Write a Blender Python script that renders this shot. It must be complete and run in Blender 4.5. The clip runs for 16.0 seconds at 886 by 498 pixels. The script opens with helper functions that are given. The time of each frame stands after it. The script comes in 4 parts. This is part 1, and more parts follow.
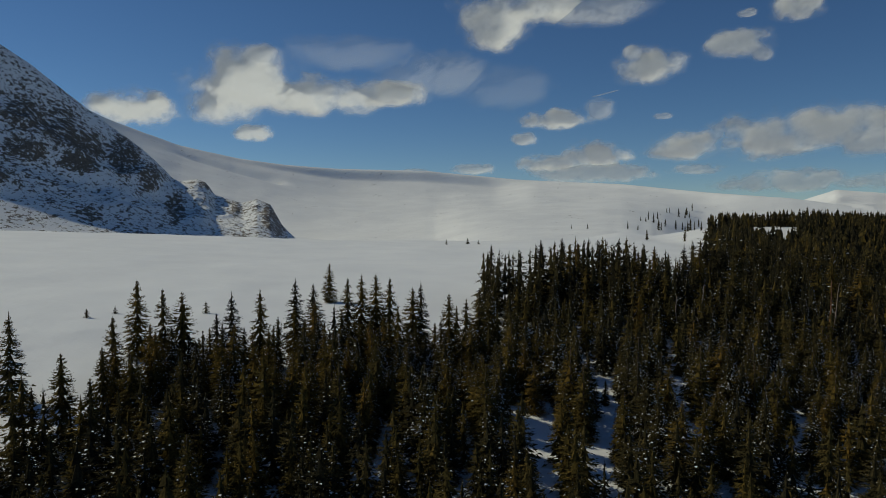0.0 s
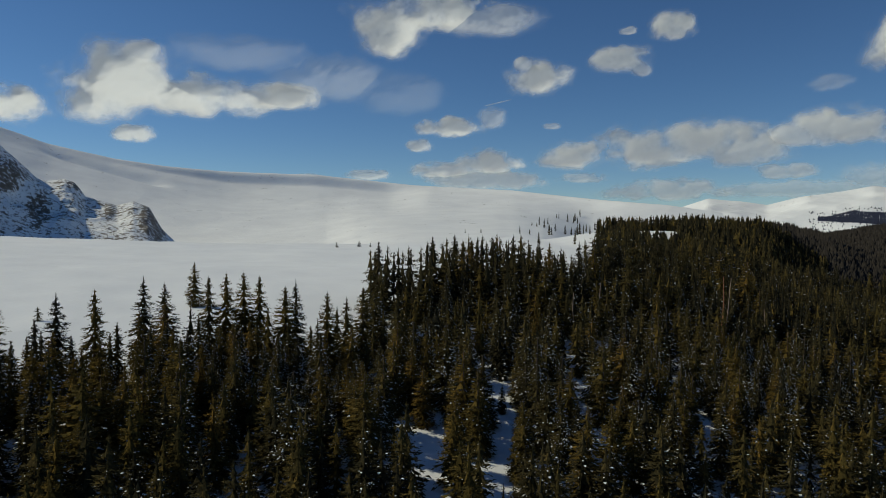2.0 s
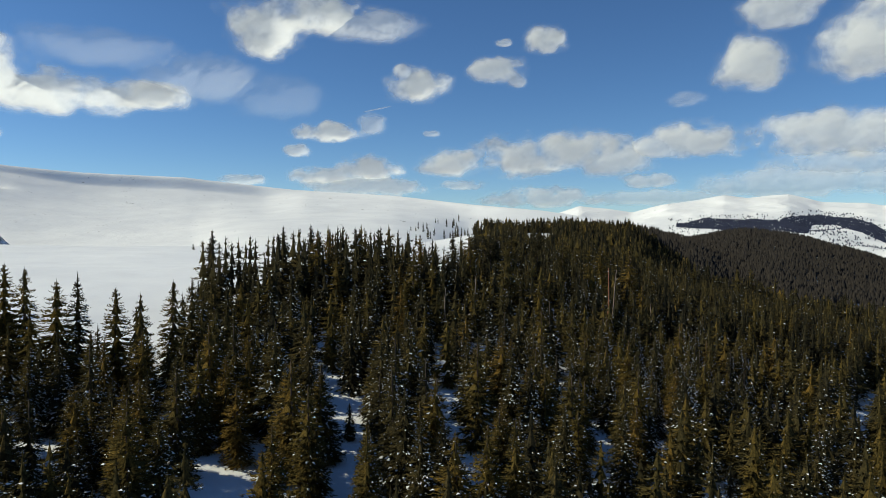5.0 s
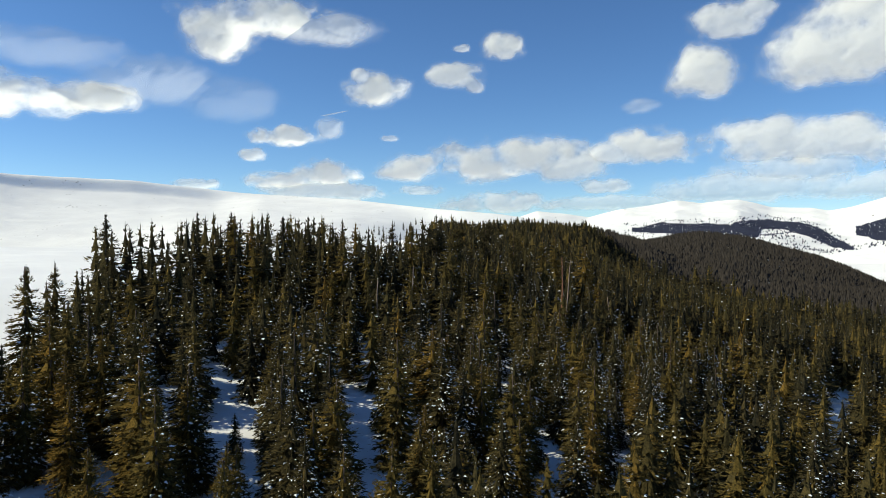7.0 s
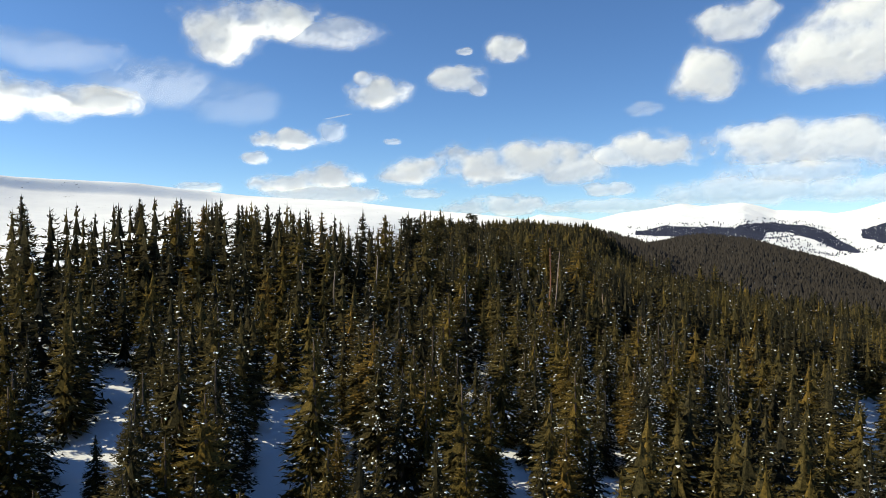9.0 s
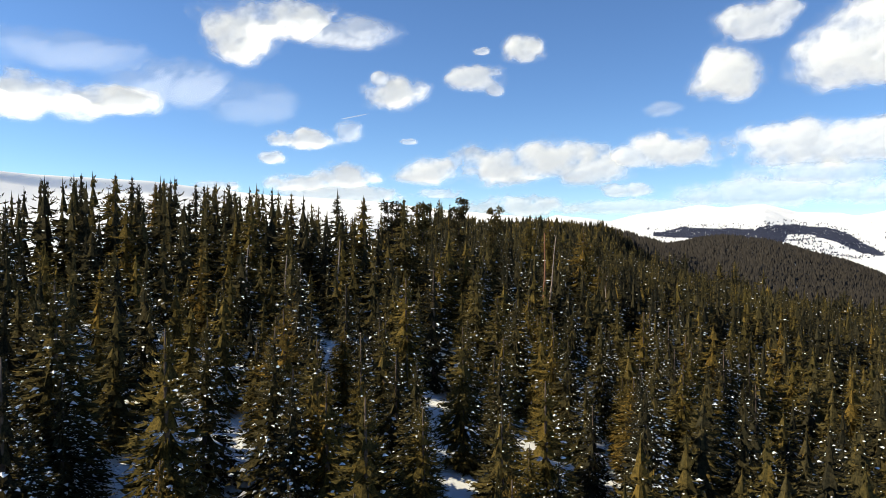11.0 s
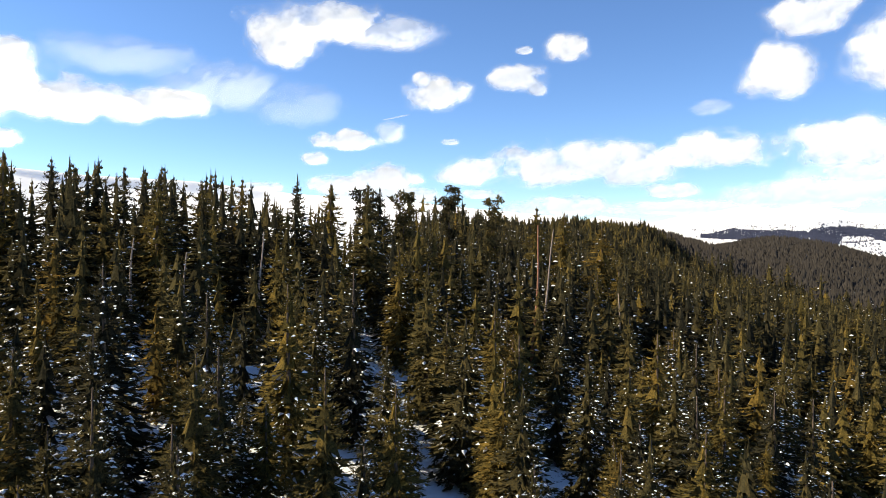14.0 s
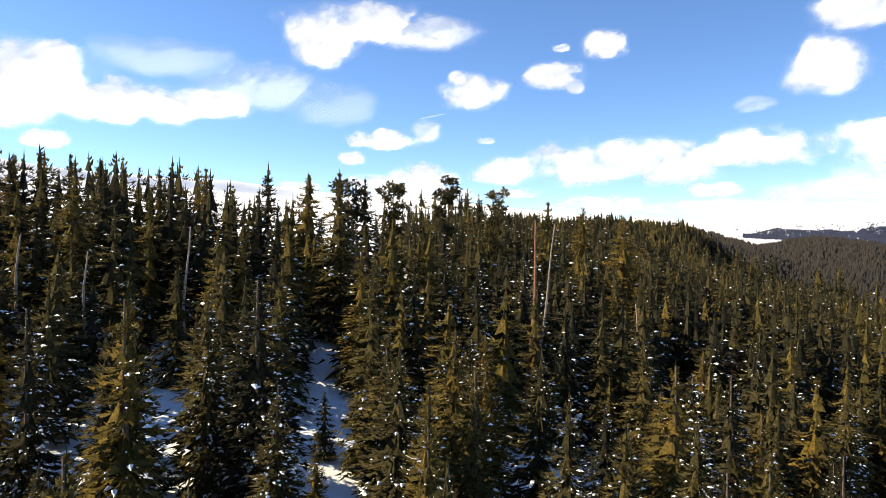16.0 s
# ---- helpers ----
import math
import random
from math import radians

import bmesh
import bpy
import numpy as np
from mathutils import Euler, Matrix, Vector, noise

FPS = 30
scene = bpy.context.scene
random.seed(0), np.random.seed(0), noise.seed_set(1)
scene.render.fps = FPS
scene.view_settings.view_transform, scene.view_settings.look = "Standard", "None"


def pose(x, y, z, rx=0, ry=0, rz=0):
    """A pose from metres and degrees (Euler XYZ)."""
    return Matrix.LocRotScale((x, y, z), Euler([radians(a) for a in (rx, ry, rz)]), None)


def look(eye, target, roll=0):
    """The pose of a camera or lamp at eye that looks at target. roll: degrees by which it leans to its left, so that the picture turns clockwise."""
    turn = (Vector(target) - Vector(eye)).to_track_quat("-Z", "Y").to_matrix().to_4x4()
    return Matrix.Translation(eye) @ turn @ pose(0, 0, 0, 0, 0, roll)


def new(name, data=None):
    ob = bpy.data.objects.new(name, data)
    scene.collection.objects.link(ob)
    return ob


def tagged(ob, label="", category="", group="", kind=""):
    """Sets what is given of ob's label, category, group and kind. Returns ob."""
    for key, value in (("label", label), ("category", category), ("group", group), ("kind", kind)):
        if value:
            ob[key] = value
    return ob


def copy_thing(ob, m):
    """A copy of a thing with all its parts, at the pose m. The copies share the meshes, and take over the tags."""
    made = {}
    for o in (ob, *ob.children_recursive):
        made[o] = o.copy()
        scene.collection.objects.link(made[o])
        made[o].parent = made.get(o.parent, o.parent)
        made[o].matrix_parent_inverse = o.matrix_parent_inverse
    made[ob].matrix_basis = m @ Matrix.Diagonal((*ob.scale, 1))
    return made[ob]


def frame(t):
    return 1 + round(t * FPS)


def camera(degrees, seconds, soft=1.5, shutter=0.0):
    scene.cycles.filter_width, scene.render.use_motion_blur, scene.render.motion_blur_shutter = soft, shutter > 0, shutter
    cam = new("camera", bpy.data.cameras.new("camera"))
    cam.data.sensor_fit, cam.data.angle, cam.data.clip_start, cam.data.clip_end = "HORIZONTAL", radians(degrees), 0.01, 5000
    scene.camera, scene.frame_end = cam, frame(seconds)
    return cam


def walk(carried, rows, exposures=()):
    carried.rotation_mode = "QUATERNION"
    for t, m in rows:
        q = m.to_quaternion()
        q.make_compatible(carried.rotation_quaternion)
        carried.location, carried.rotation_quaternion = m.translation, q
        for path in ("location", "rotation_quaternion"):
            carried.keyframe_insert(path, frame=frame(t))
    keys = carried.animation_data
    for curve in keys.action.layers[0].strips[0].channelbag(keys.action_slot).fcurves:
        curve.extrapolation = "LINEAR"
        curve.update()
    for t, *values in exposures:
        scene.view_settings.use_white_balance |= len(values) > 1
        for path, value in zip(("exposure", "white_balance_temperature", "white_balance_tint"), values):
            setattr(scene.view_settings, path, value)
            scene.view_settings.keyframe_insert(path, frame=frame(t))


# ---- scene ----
cam = camera(66.2, 16.0, soft=0.75)
METRES, EYE, TILT, LEAN, TURN = 110.0, 40.0, -2.5, 0.0, 0.0
ROWS = [
    (0.0, 0.0, 0.0, 0.0, 0.0, 0.0, -0.0),
    (0.5, 0.0036, 0.0277, -0.0049, -2.2, 0.13, 0.03),
    (1.0, 0.0083, 0.0539, -0.0093, -4.35, 0.29, 0.08),
    (1.5, 0.015, 0.0824, -0.0141, -6.64, 0.41, 0.13),
    (2.0, 0.0226, 0.1113, -0.0185, -8.81, 0.53, 0.21),
    (2.5, 0.0317, 0.1405, -0.0228, -10.87, 0.64, 0.29),
    (3.0, 0.0418, 0.1701, -0.0267, -12.72, 0.74, 0.38),
    (3.5, 0.0537, 0.1993, -0.0303, -14.2, 0.82, 0.46),
    (4.0, 0.0669, 0.2283, -0.0341, -15.71, 0.91, 0.53),
    (4.5, 0.0818, 0.2565, -0.0391, -17.28, 0.97, 0.62),
    (7.0, 0.1718, 0.3895, -0.0707, -22.21, 1.48, 1.0),
    (7.5, 0.1923, 0.4143, -0.0746, -22.13, 1.57, 1.01),
    (8.0, 0.2136, 0.4387, -0.0777, -22.04, 1.66, 1.0),
    (8.5, 0.2352, 0.4628, -0.0824, -21.96, 1.75, 1.03),
    (9.0, 0.2568, 0.4867, -0.0871, -21.91, 1.8, 1.0),
    (11.5, 0.3644, 0.6038, -0.1045, -20.33, 1.9, 0.56),
    (12.0, 0.3859, 0.6271, -0.1042, -20.16, 1.97, 0.52),
    (12.5, 0.4071, 0.6503, -0.1033, -18.55, 1.99, 0.42),
    (13.0, 0.4284, 0.6723, -0.1026, -17.73, 2.0, 0.34),
    (13.5, 0.4488, 0.6943, -0.1025, -17.35, 2.03, 0.27),
    (14.0, 0.4689, 0.7162, -0.1021, -16.96, 1.98, 0.2),
    (14.5, 0.4884, 0.7386, -0.1018, -16.42, 1.99, 0.13),
    (15.0, 0.5072, 0.7614, -0.1009, -15.64, 1.97, 0.01),
    (15.5, 0.5255, 0.7846, -0.0992, -14.68, 1.94, -0.05),
    (16.0, 0.5436, 0.8084, -0.0982, -13.92, 1.93, -0.09),
]

EXPOSURES = [(0.0, -1.09, 6900, 1), (2.0, -0.79, 6850, 1), (4.5, -0.31, 6800, 1), (7.0, 0.2, 6950, 2), (9.0, 0.4, 7150, 4), (12.0, 0.72, 7450, 7), (16.0, 1.04, 7620, 9)]
walk(cam, [(t, pose(0, 0, EYE, TILT, LEAN, TURN) @ pose(METRES * x, METRES * y, METRES * z, 90 + pitch, roll, yaw)) for t, x, y, z, yaw, pitch, roll in ROWS], EXPOSURES)

# ---- world and sun ----
SUN_AZ, SUN_EL = -71.0, 36.0   # degrees: azimuth from +y towards +x, elevation
world = bpy.data.worlds.new("world")
scene.world = world
world.use_nodes = True
wn = world.node_tree.nodes
wn.clear()
sky = wn.new("ShaderNodeTexSky")
sky.sky_type, sky.sun_disc = "NISHITA", False
sky.sun_elevation, sky.sun_rotation = radians(SUN_EL), radians(SUN_AZ)
sky.altitude, sky.air_density, sky.dust_density, sky.ozone_density = 2600, 1.0, 0.0, 5.5
background = wn.new("ShaderNodeBackground")
background.inputs["Strength"].default_value = 0.108
world_out = wn.new("ShaderNodeOutputWorld")
clear_air = wn.new("ShaderNodeHueSaturation")
clear_air.inputs["Hue"].default_value = 0.505
clear_air.inputs["Saturation"].default_value = 1.10
clear_air.inputs["Value"].default_value = 1.15
world.node_tree.links.new(sky.outputs[0], clear_air.inputs["Color"])
world.node_tree.links.new(clear_air.outputs[0], background.inputs[0])
world.node_tree.links.new(background.outputs[0], world_out.inputs[0])
sun = new("sun", bpy.data.lights.new("sun", "SUN"))
sun.data.energy, sun.data.angle, sun.data.color = 4.6, radians(0.53), (1.0, 0.94, 0.79)
sa, se = radians(SUN_AZ), radians(SUN_EL)
sun.matrix_world = look((0, 0, 300), (-math.sin(sa) * math.cos(se), -math.cos(sa) * math.cos(se), 300 - math.sin(se)))


# ---- materials ----
class Nodes:
    """A small builder for node materials."""

    def __init__(self, name):
        self.mat = bpy.data.materials.new(name)
        self.mat.use_nodes = True
        self.tree = self.mat.node_tree
        self.tree.nodes.clear()
        self.out = self.add("ShaderNodeOutputMaterial")

    def add(self, kind, **values):
        node = self.tree.nodes.new(kind)
        for key, value in values.items():
            node.inputs[key.replace("_", " ")].default_value = value
        return node

    def link(self, a, b):
        self.tree.links.new(a, b)

    def noise(self, scale, detail=4.0, rough=0.55, coords=None):
        n = self.add("ShaderNodeTexNoise", Scale=scale, Detail=detail, Roughness=rough)
        if coords is None:
            coords = self.add("ShaderNodeNewGeometry").outputs["Position"]
        self.link(coords, n.inputs["Vector"])
        return n.outputs["Fac"]

    def ramp(self, fac, *stops):
        r = self.add("ShaderNodeValToRGB")
        while len(r.color_ramp.elements) < len(stops):
            r.color_ramp.elements.new(0.5)
        for e, (p, c) in zip(r.color_ramp.elements, stops):
            e.position, e.color = p, (*c, 1) if len(c) == 3 else c
        self.link(fac, r.inputs["Fac"])
        return r.outputs["Color"]

    def mix(self, fac, a, b, blend="MIX"):
        m = self.tree.nodes.new("ShaderNodeMix")
        m.data_type, m.blend_type = "RGBA", blend
        for value, slot in ((fac, m.inputs[0]), (a, m.inputs[6]), (b, m.inputs[7])):
            if isinstance(value, bpy.types.NodeSocket):
                self.link(value, slot)
            else:
                slot.default_value = value if isinstance(value, float) else (*value, 1)
        return m.outputs[2]

    def math(self, op, a, b=0.0, c=0.0):
        m = self.tree.nodes.new("ShaderNodeMath")
        m.operation = op
        for value, slot in zip((a, b, c), m.inputs):
            if isinstance(value, bpy.types.NodeSocket):
                self.link(value, slot)
            else:
                slot.default_value = value
        return m.outputs[0]

    def bump(self, height, strength, distance):
        b = self.add("ShaderNodeBump", Strength=strength, Distance=distance)
        self.link(height, b.inputs["Height"])
        return b.outputs["Normal"]

    def surface(self, colour, rough=0.9, normal=None, specular=0.2):
        p = self.add("ShaderNodeBsdfPrincipled", Roughness=rough)
        p.inputs["Specular IOR Level"].default_value = specular
        if isinstance(colour, bpy.types.NodeSocket):
            self.link(colour, p.inputs["Base Color"])
        else:
            p.inputs["Base Color"].default_value = (*colour, 1)
        if normal is not None:
            self.link(normal, p.inputs["Normal"])
        self.link(p.outputs[0], self.out.inputs["Surface"])
        return p


def snow_ground_material():
    n = Nodes("snow_ground")
    drift, grain = n.noise(0.05, 3), n.noise(0.9, 5)
    colour = n.ramp(drift, (0.3, (0.82, 0.82, 0.82)), (0.7, (0.88, 0.88, 0.87)))
    h = n.math("ADD", n.math("MULTIPLY", drift, 4.0), n.math("MULTIPLY", grain, 0.35))
    n.surface(colour, 0.65, n.bump(h, 0.35, 0.5))
    return n.mat


def snow_slope_material(name, rock_at, scale, relief, steepness=0.5):
    """Wind-packed snow with rock, tufts and scree showing through where the ground is steep."""
    n = Nodes(name)
    geo = n.add("ShaderNodeNewGeometry")
    sep = n.add("ShaderNodeSeparateXYZ")
    n.link(geo.outputs["Normal"], sep.inputs[0])
    big, small, fine = n.noise(scale, 6, 0.62), n.noise(scale * 7, 6, 0.7), n.noise(scale * 30, 4)
    steep = n.math("SUBTRACT", 1.0, sep.outputs["Z"])
    amount = n.math("ADD", n.math("MULTIPLY", steep, steepness), n.math("ADD", big, n.math("MULTIPLY", small, 1.1)))
    mask = n.ramp(n.math("MULTIPLY", amount, 0.5), (rock_at, (0, 0, 0)), (rock_at + 0.02, (1, 1, 1)))
    snow = n.ramp(n.noise(scale * 0.6, 3), (0.3, (0.78, 0.78, 0.78)), (0.7, (0.86, 0.86, 0.85)))
    rock = n.ramp(fine, (0.3, (0.05, 0.042, 0.034)), (0.7, (0.17, 0.145, 0.11)))
    colour = n.mix(mask, snow, rock)
    h = n.math("ADD", big, n.math("MULTIPLY", small, 0.3))
    n.surface(colour, 0.8, n.bump(h, 0.5, relief))
    return n.mat


def rock_slope_material():
    """A flank of broken dark rock laced with snow; crags stand bare, gullies hold snow."""
    n = Nodes("rock_slope")
    a = n.add("ShaderNodeAttribute")
    a.attribute_name = "bare"
    big, small, fine = n.noise(0.022, 5, 0.6), n.noise(0.20, 7, 0.74), n.noise(0.9, 4)
    amount = n.math("ADD", n.math("MULTIPLY", a.outputs["Fac"], 0.12), n.math("ADD", n.math("MULTIPLY", big, 0.3), n.math("MULTIPLY", small, 1.35)))
    mask = n.ramp(amount, (0.868, (0, 0, 0)), (0.895, (1, 1, 1)))
    snow = n.ramp(n.noise(0.05, 3), (0.3, (0.80, 0.80, 0.80)), (0.7, (0.87, 0.87, 0.86)))
    # rock colour is raised to include the lightening by the air before it
    rock = n.ramp(n.mix(0.5, n.noise(0.3, 4), fine), (0.3, (0.085, 0.072, 0.058)), (0.7, (0.23, 0.19, 0.15)))
    h = n.math("ADD", n.math("MULTIPLY", big, 2.0), n.math("MULTIPLY", small, 0.5))
    n.surface(n.mix(mask, snow, rock), 0.8, n.bump(h, 0.5, 3.0))
    return n.mat


def needle_material(name, per_object):
    """Conifer needles; hue varies from tree to tree, tone from twig to twig."""
    n = Nodes(name)
    if per_object:
        low, high = per_object
        tone = n.math("ADD", n.math("MULTIPLY", n.add("ShaderNodeObjectInfo").outputs["Random"], high - low), low)
    else:
        a = n.add("ShaderNodeAttribute")
        a.attribute_name = "tone"
        tone = a.outputs["Fac"]
    twig = n.add("ShaderNodeNewGeometry").outputs["Random Per Island"]
    # the dark end also serves the coarse crowns, whose missing shade it replaces
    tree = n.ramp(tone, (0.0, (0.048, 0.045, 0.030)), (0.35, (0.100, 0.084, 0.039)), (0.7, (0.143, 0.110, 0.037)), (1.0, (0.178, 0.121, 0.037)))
    colour = n.mix(1.0, tree, n.ramp(twig, (0.0, (0.55, 0.58, 0.62)), (0.6, (1.0, 1.0, 1.0)), (1.0, (1.5, 1.35, 1.1))), "MULTIPLY")
    needle = n.noise(9.0 if per_object else 5.0, 4, 0.7)
    # hollows of the grain are darkened: shade between needles painted into the colour
    colour = n.mix(1.0, colour, n.ramp(needle, (0.34, (0.42, 0.43, 0.45)), (0.5, (0.9, 0.89, 0.89)), (0.66, (1.4, 1.3, 1.15))), "MULTIPLY")
    relief = n.bump(needle, 0.6, 0.1)
    diffuse, through_light, mixed = n.add("ShaderNodeBsdfDiffuse"), n.add("ShaderNodeBsdfTranslucent"), n.add("ShaderNodeMixShader", Fac=0.45)
    n.link(colour, diffuse.inputs["Color"])
    n.link(colour, through_light.inputs["Color"])
    n.link(relief, diffuse.inputs["Normal"])
    n.link(diffuse.outputs[0], mixed.inputs[1])
    n.link(through_light.outputs[0], mixed.inputs[2])
    n.link(mixed.outputs[0], n.out.inputs["Surface"])
    return n.mat


def plain_material(name, dark, light, scale, rough=0.9, relief=0.02):
    n = Nodes(name)
    f = n.noise(scale, 6, 0.65)
    n.surface(n.ramp(f, (0.3, dark), (0.7, light)), rough, n.bump(f, 0.5, relief))
    return n.mat


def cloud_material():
    """Cloud: vapour that scatters the sun and the sky, thin at the rim; an added even emission stands in for light
    scattered within.
    """
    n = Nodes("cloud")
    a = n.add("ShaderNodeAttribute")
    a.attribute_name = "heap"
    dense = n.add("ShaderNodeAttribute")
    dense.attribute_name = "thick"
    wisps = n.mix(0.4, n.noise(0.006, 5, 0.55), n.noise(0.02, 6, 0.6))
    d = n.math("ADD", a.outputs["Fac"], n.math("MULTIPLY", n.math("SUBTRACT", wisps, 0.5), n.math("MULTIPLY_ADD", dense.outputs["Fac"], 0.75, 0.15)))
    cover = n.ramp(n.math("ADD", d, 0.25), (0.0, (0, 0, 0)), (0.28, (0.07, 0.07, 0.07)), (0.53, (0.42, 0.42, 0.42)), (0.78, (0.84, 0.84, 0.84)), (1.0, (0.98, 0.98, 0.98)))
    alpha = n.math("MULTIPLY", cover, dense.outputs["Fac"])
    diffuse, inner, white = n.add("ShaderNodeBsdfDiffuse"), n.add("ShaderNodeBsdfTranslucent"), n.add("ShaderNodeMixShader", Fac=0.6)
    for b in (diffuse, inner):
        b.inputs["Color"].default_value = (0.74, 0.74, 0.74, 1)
    # a fixed normal lights this part evenly, standing in for scattering in the vapour
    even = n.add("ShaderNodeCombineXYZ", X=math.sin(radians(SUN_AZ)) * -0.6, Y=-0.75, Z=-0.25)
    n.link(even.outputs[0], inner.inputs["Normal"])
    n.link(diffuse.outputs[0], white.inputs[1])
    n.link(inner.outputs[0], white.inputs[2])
    # added glow, the same all over, in place of sunlight scattered inside
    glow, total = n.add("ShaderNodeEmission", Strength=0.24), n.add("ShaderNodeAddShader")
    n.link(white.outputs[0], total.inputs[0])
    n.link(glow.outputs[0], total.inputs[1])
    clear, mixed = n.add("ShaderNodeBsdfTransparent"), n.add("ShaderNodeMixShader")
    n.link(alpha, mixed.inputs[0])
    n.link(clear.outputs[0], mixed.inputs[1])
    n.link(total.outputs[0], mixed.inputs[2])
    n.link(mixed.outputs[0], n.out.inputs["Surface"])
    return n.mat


SNOW_GROUND = snow_ground_material()
SNOW_SLOPE = snow_slope_material("snow_slope", 0.655, 0.03, 3.0, 0.0)
ROCK_SLOPE = rock_slope_material()
FAR_SNOW = snow_slope_material("far_snow", 0.672, 0.006, 14.0)
NEEDLES = needle_material("spruce_needles", (0.0, 0.42))
NEEDLES_PINE = needle_material("pine_needles", (0.4, 1.0))
NEEDLES_MANY = needle_material("needles_many", None)
# brown of bare wood among the needles, greyed by haze mixed into the colour
NEEDLES_FAR = plain_material("brown_needles", (0.020, 0.017, 0.014), (0.042, 0.035, 0.029), 0.3)
# blue of the air in between, mixed into the base colour
NEEDLES_HAZED = plain_material("hazed_needles", (0.024, 0.030, 0.056), (0.044, 0.052, 0.092), 0.05)
BARK = plain_material("bark", (0.05, 0.035, 0.025), (0.14, 0.10, 0.075), 6.0)
DEAD_WOOD = plain_material("dead_wood", (0.16, 0.11, 0.08), (0.38, 0.30, 0.25), 3.0)
BRANCH_SNOW = plain_material("branch_snow", (0.78, 0.79, 0.81), (0.88, 0.88, 0.89), 4.0, 0.7)
CLOUD = cloud_material()


# ---- mesh helpers ----
def fast_mesh(name, verts, tris, materials, index=None, attributes=None, smooth=False, normals=None):
    """A triangle mesh from arrays."""
    me = bpy.data.meshes.new(name)
    me.vertices.add(len(verts))
    me.vertices.foreach_set("co", np.ascontiguousarray(verts, np.float32).ravel())
    me.loops.add(len(tris) * 3)
    me.loops.foreach_set("vertex_index", np.ascontiguousarray(tris, np.int32).ravel())
    me.polygons.add(len(tris))
    me.polygons.foreach_set("loop_start", np.arange(0, 3 * len(tris), 3, dtype=np.int32))
    for m in materials:
        me.materials.append(m)
    if index is not None:
        me.polygons.foreach_set("material_index", np.ascontiguousarray(index, np.int32))
    me.polygons.foreach_set("use_smooth", np.full(len(tris), smooth))
    for key, values in (attributes or {}).items():
        me.attributes.new(key, "FLOAT", "POINT").data.foreach_set("value", np.ascontiguousarray(values, np.float32))
    me.update(calc_edges=True)
    if normals is not None:
        me.normals_split_custom_set_from_vertices(np.ascontiguousarray(normals, np.float32))
    return me


def grid_tris(rows, cols, closed=False):
    i, j = np.meshgrid(np.arange(rows - 1), np.arange(cols if closed else cols - 1), indexing="ij")
    a, b = i * cols + j, i * cols + (j + 1) % cols
    c, d = a + cols, b + cols
    return np.concatenate([np.stack([a, b, d], -1).reshape(-1, 3), np.stack([a, d, c], -1).reshape(-1, 3)])


def soft(v, k):
    """max(v, 0) with a rounded corner of width k."""
    return k * np.logaddexp(0, v / k)


def smooth_step(v, a, b):
    t = np.clip((v - a) / (b - a), 0, 1)
    return t * t * (3 - 2 * t)


def wave_noise(x, y, scale, seed, octaves=4, ridged=False):
    """Smooth value noise on arrays, about -1 to 1."""
    total, weight, amp = 0.0, 0.0, 1.0
    for o in range(octaves):
        r = np.random.RandomState(seed * 17 + o)
        table = r.uniform(-1, 1, (256, 256))
        u, v = np.asarray(x) * scale * 2 ** o + 37.3 * o, np.asarray(y) * scale * 2 ** o + 11.9 * o
        iu, iv = np.floor(u).astype(int), np.floor(v).astype(int)
        fu, fv = u - iu, v - iv
        fu, fv = fu * fu * (3 - 2 * fu), fv * fv * (3 - 2 * fv)
        g = lambda a, b: table[a % 256, b % 256]
        n = (g(iu, iv) * (1 - fu) + g(iu + 1, iv) * fu) * (1 - fv) + (g(iu, iv + 1) * (1 - fu) + g(iu + 1, iv + 1) * fu) * fv
        total, weight, amp = total + amp * ((1 - 2 * np.abs(n)) if ridged else n), weight + amp, amp * 0.5
    return total / weight


def polar(az, r):
    return np.sin(np.radians(az)) * r, np.cos(np.radians(az)) * r


# ---- the lie of the land ----
# the wooded hills behind the crest: azimuth, height of the ground, distance
MID_HILL = ([10, 16, 18.2, 21, 25, 29, 33.5, 35.5, 37, 38.5, 40, 44], [14, 24, 30, 36, 36.5, 36, 34, 31.5, 26, 17, 2, -40], [620, 620, 620, 620, 630, 650, 740, 950, 1050, 1050, 1050, 1050])
FAR_HILL = ([34, 37.2, 39.2, 40.6, 42.2, 44, 45, 46.5, 48.3, 50, 52, 54, 58, 62], [5, 15, 24, 32, 35, 32, 28, 19, 6, -5, -25, -50, -80, -90])


def near_land(x, y):
    a = 13.5 + 0.13 * (y - 125) - 0.07 * (-soft(60 - x, 8))
    p = 23 + 0.013 * (y - 170) + 0.05 * soft(-x - 60, 15)
    b = a - soft(a - p, 2.0)
    d = 0.18 * soft(x - (57 + 0.6 * soft(y - 150, 10) - 0.3 * soft(y - 190, 10)), 8)
    d = d + 0.08 * soft(x - (57 + 0.6 * soft(y - 150, 10) - 0.3 * soft(y - 190, 10)) - 70, 15)
    return np.maximum(b - 110 * (1 - np.exp(-d / 110)), -90)


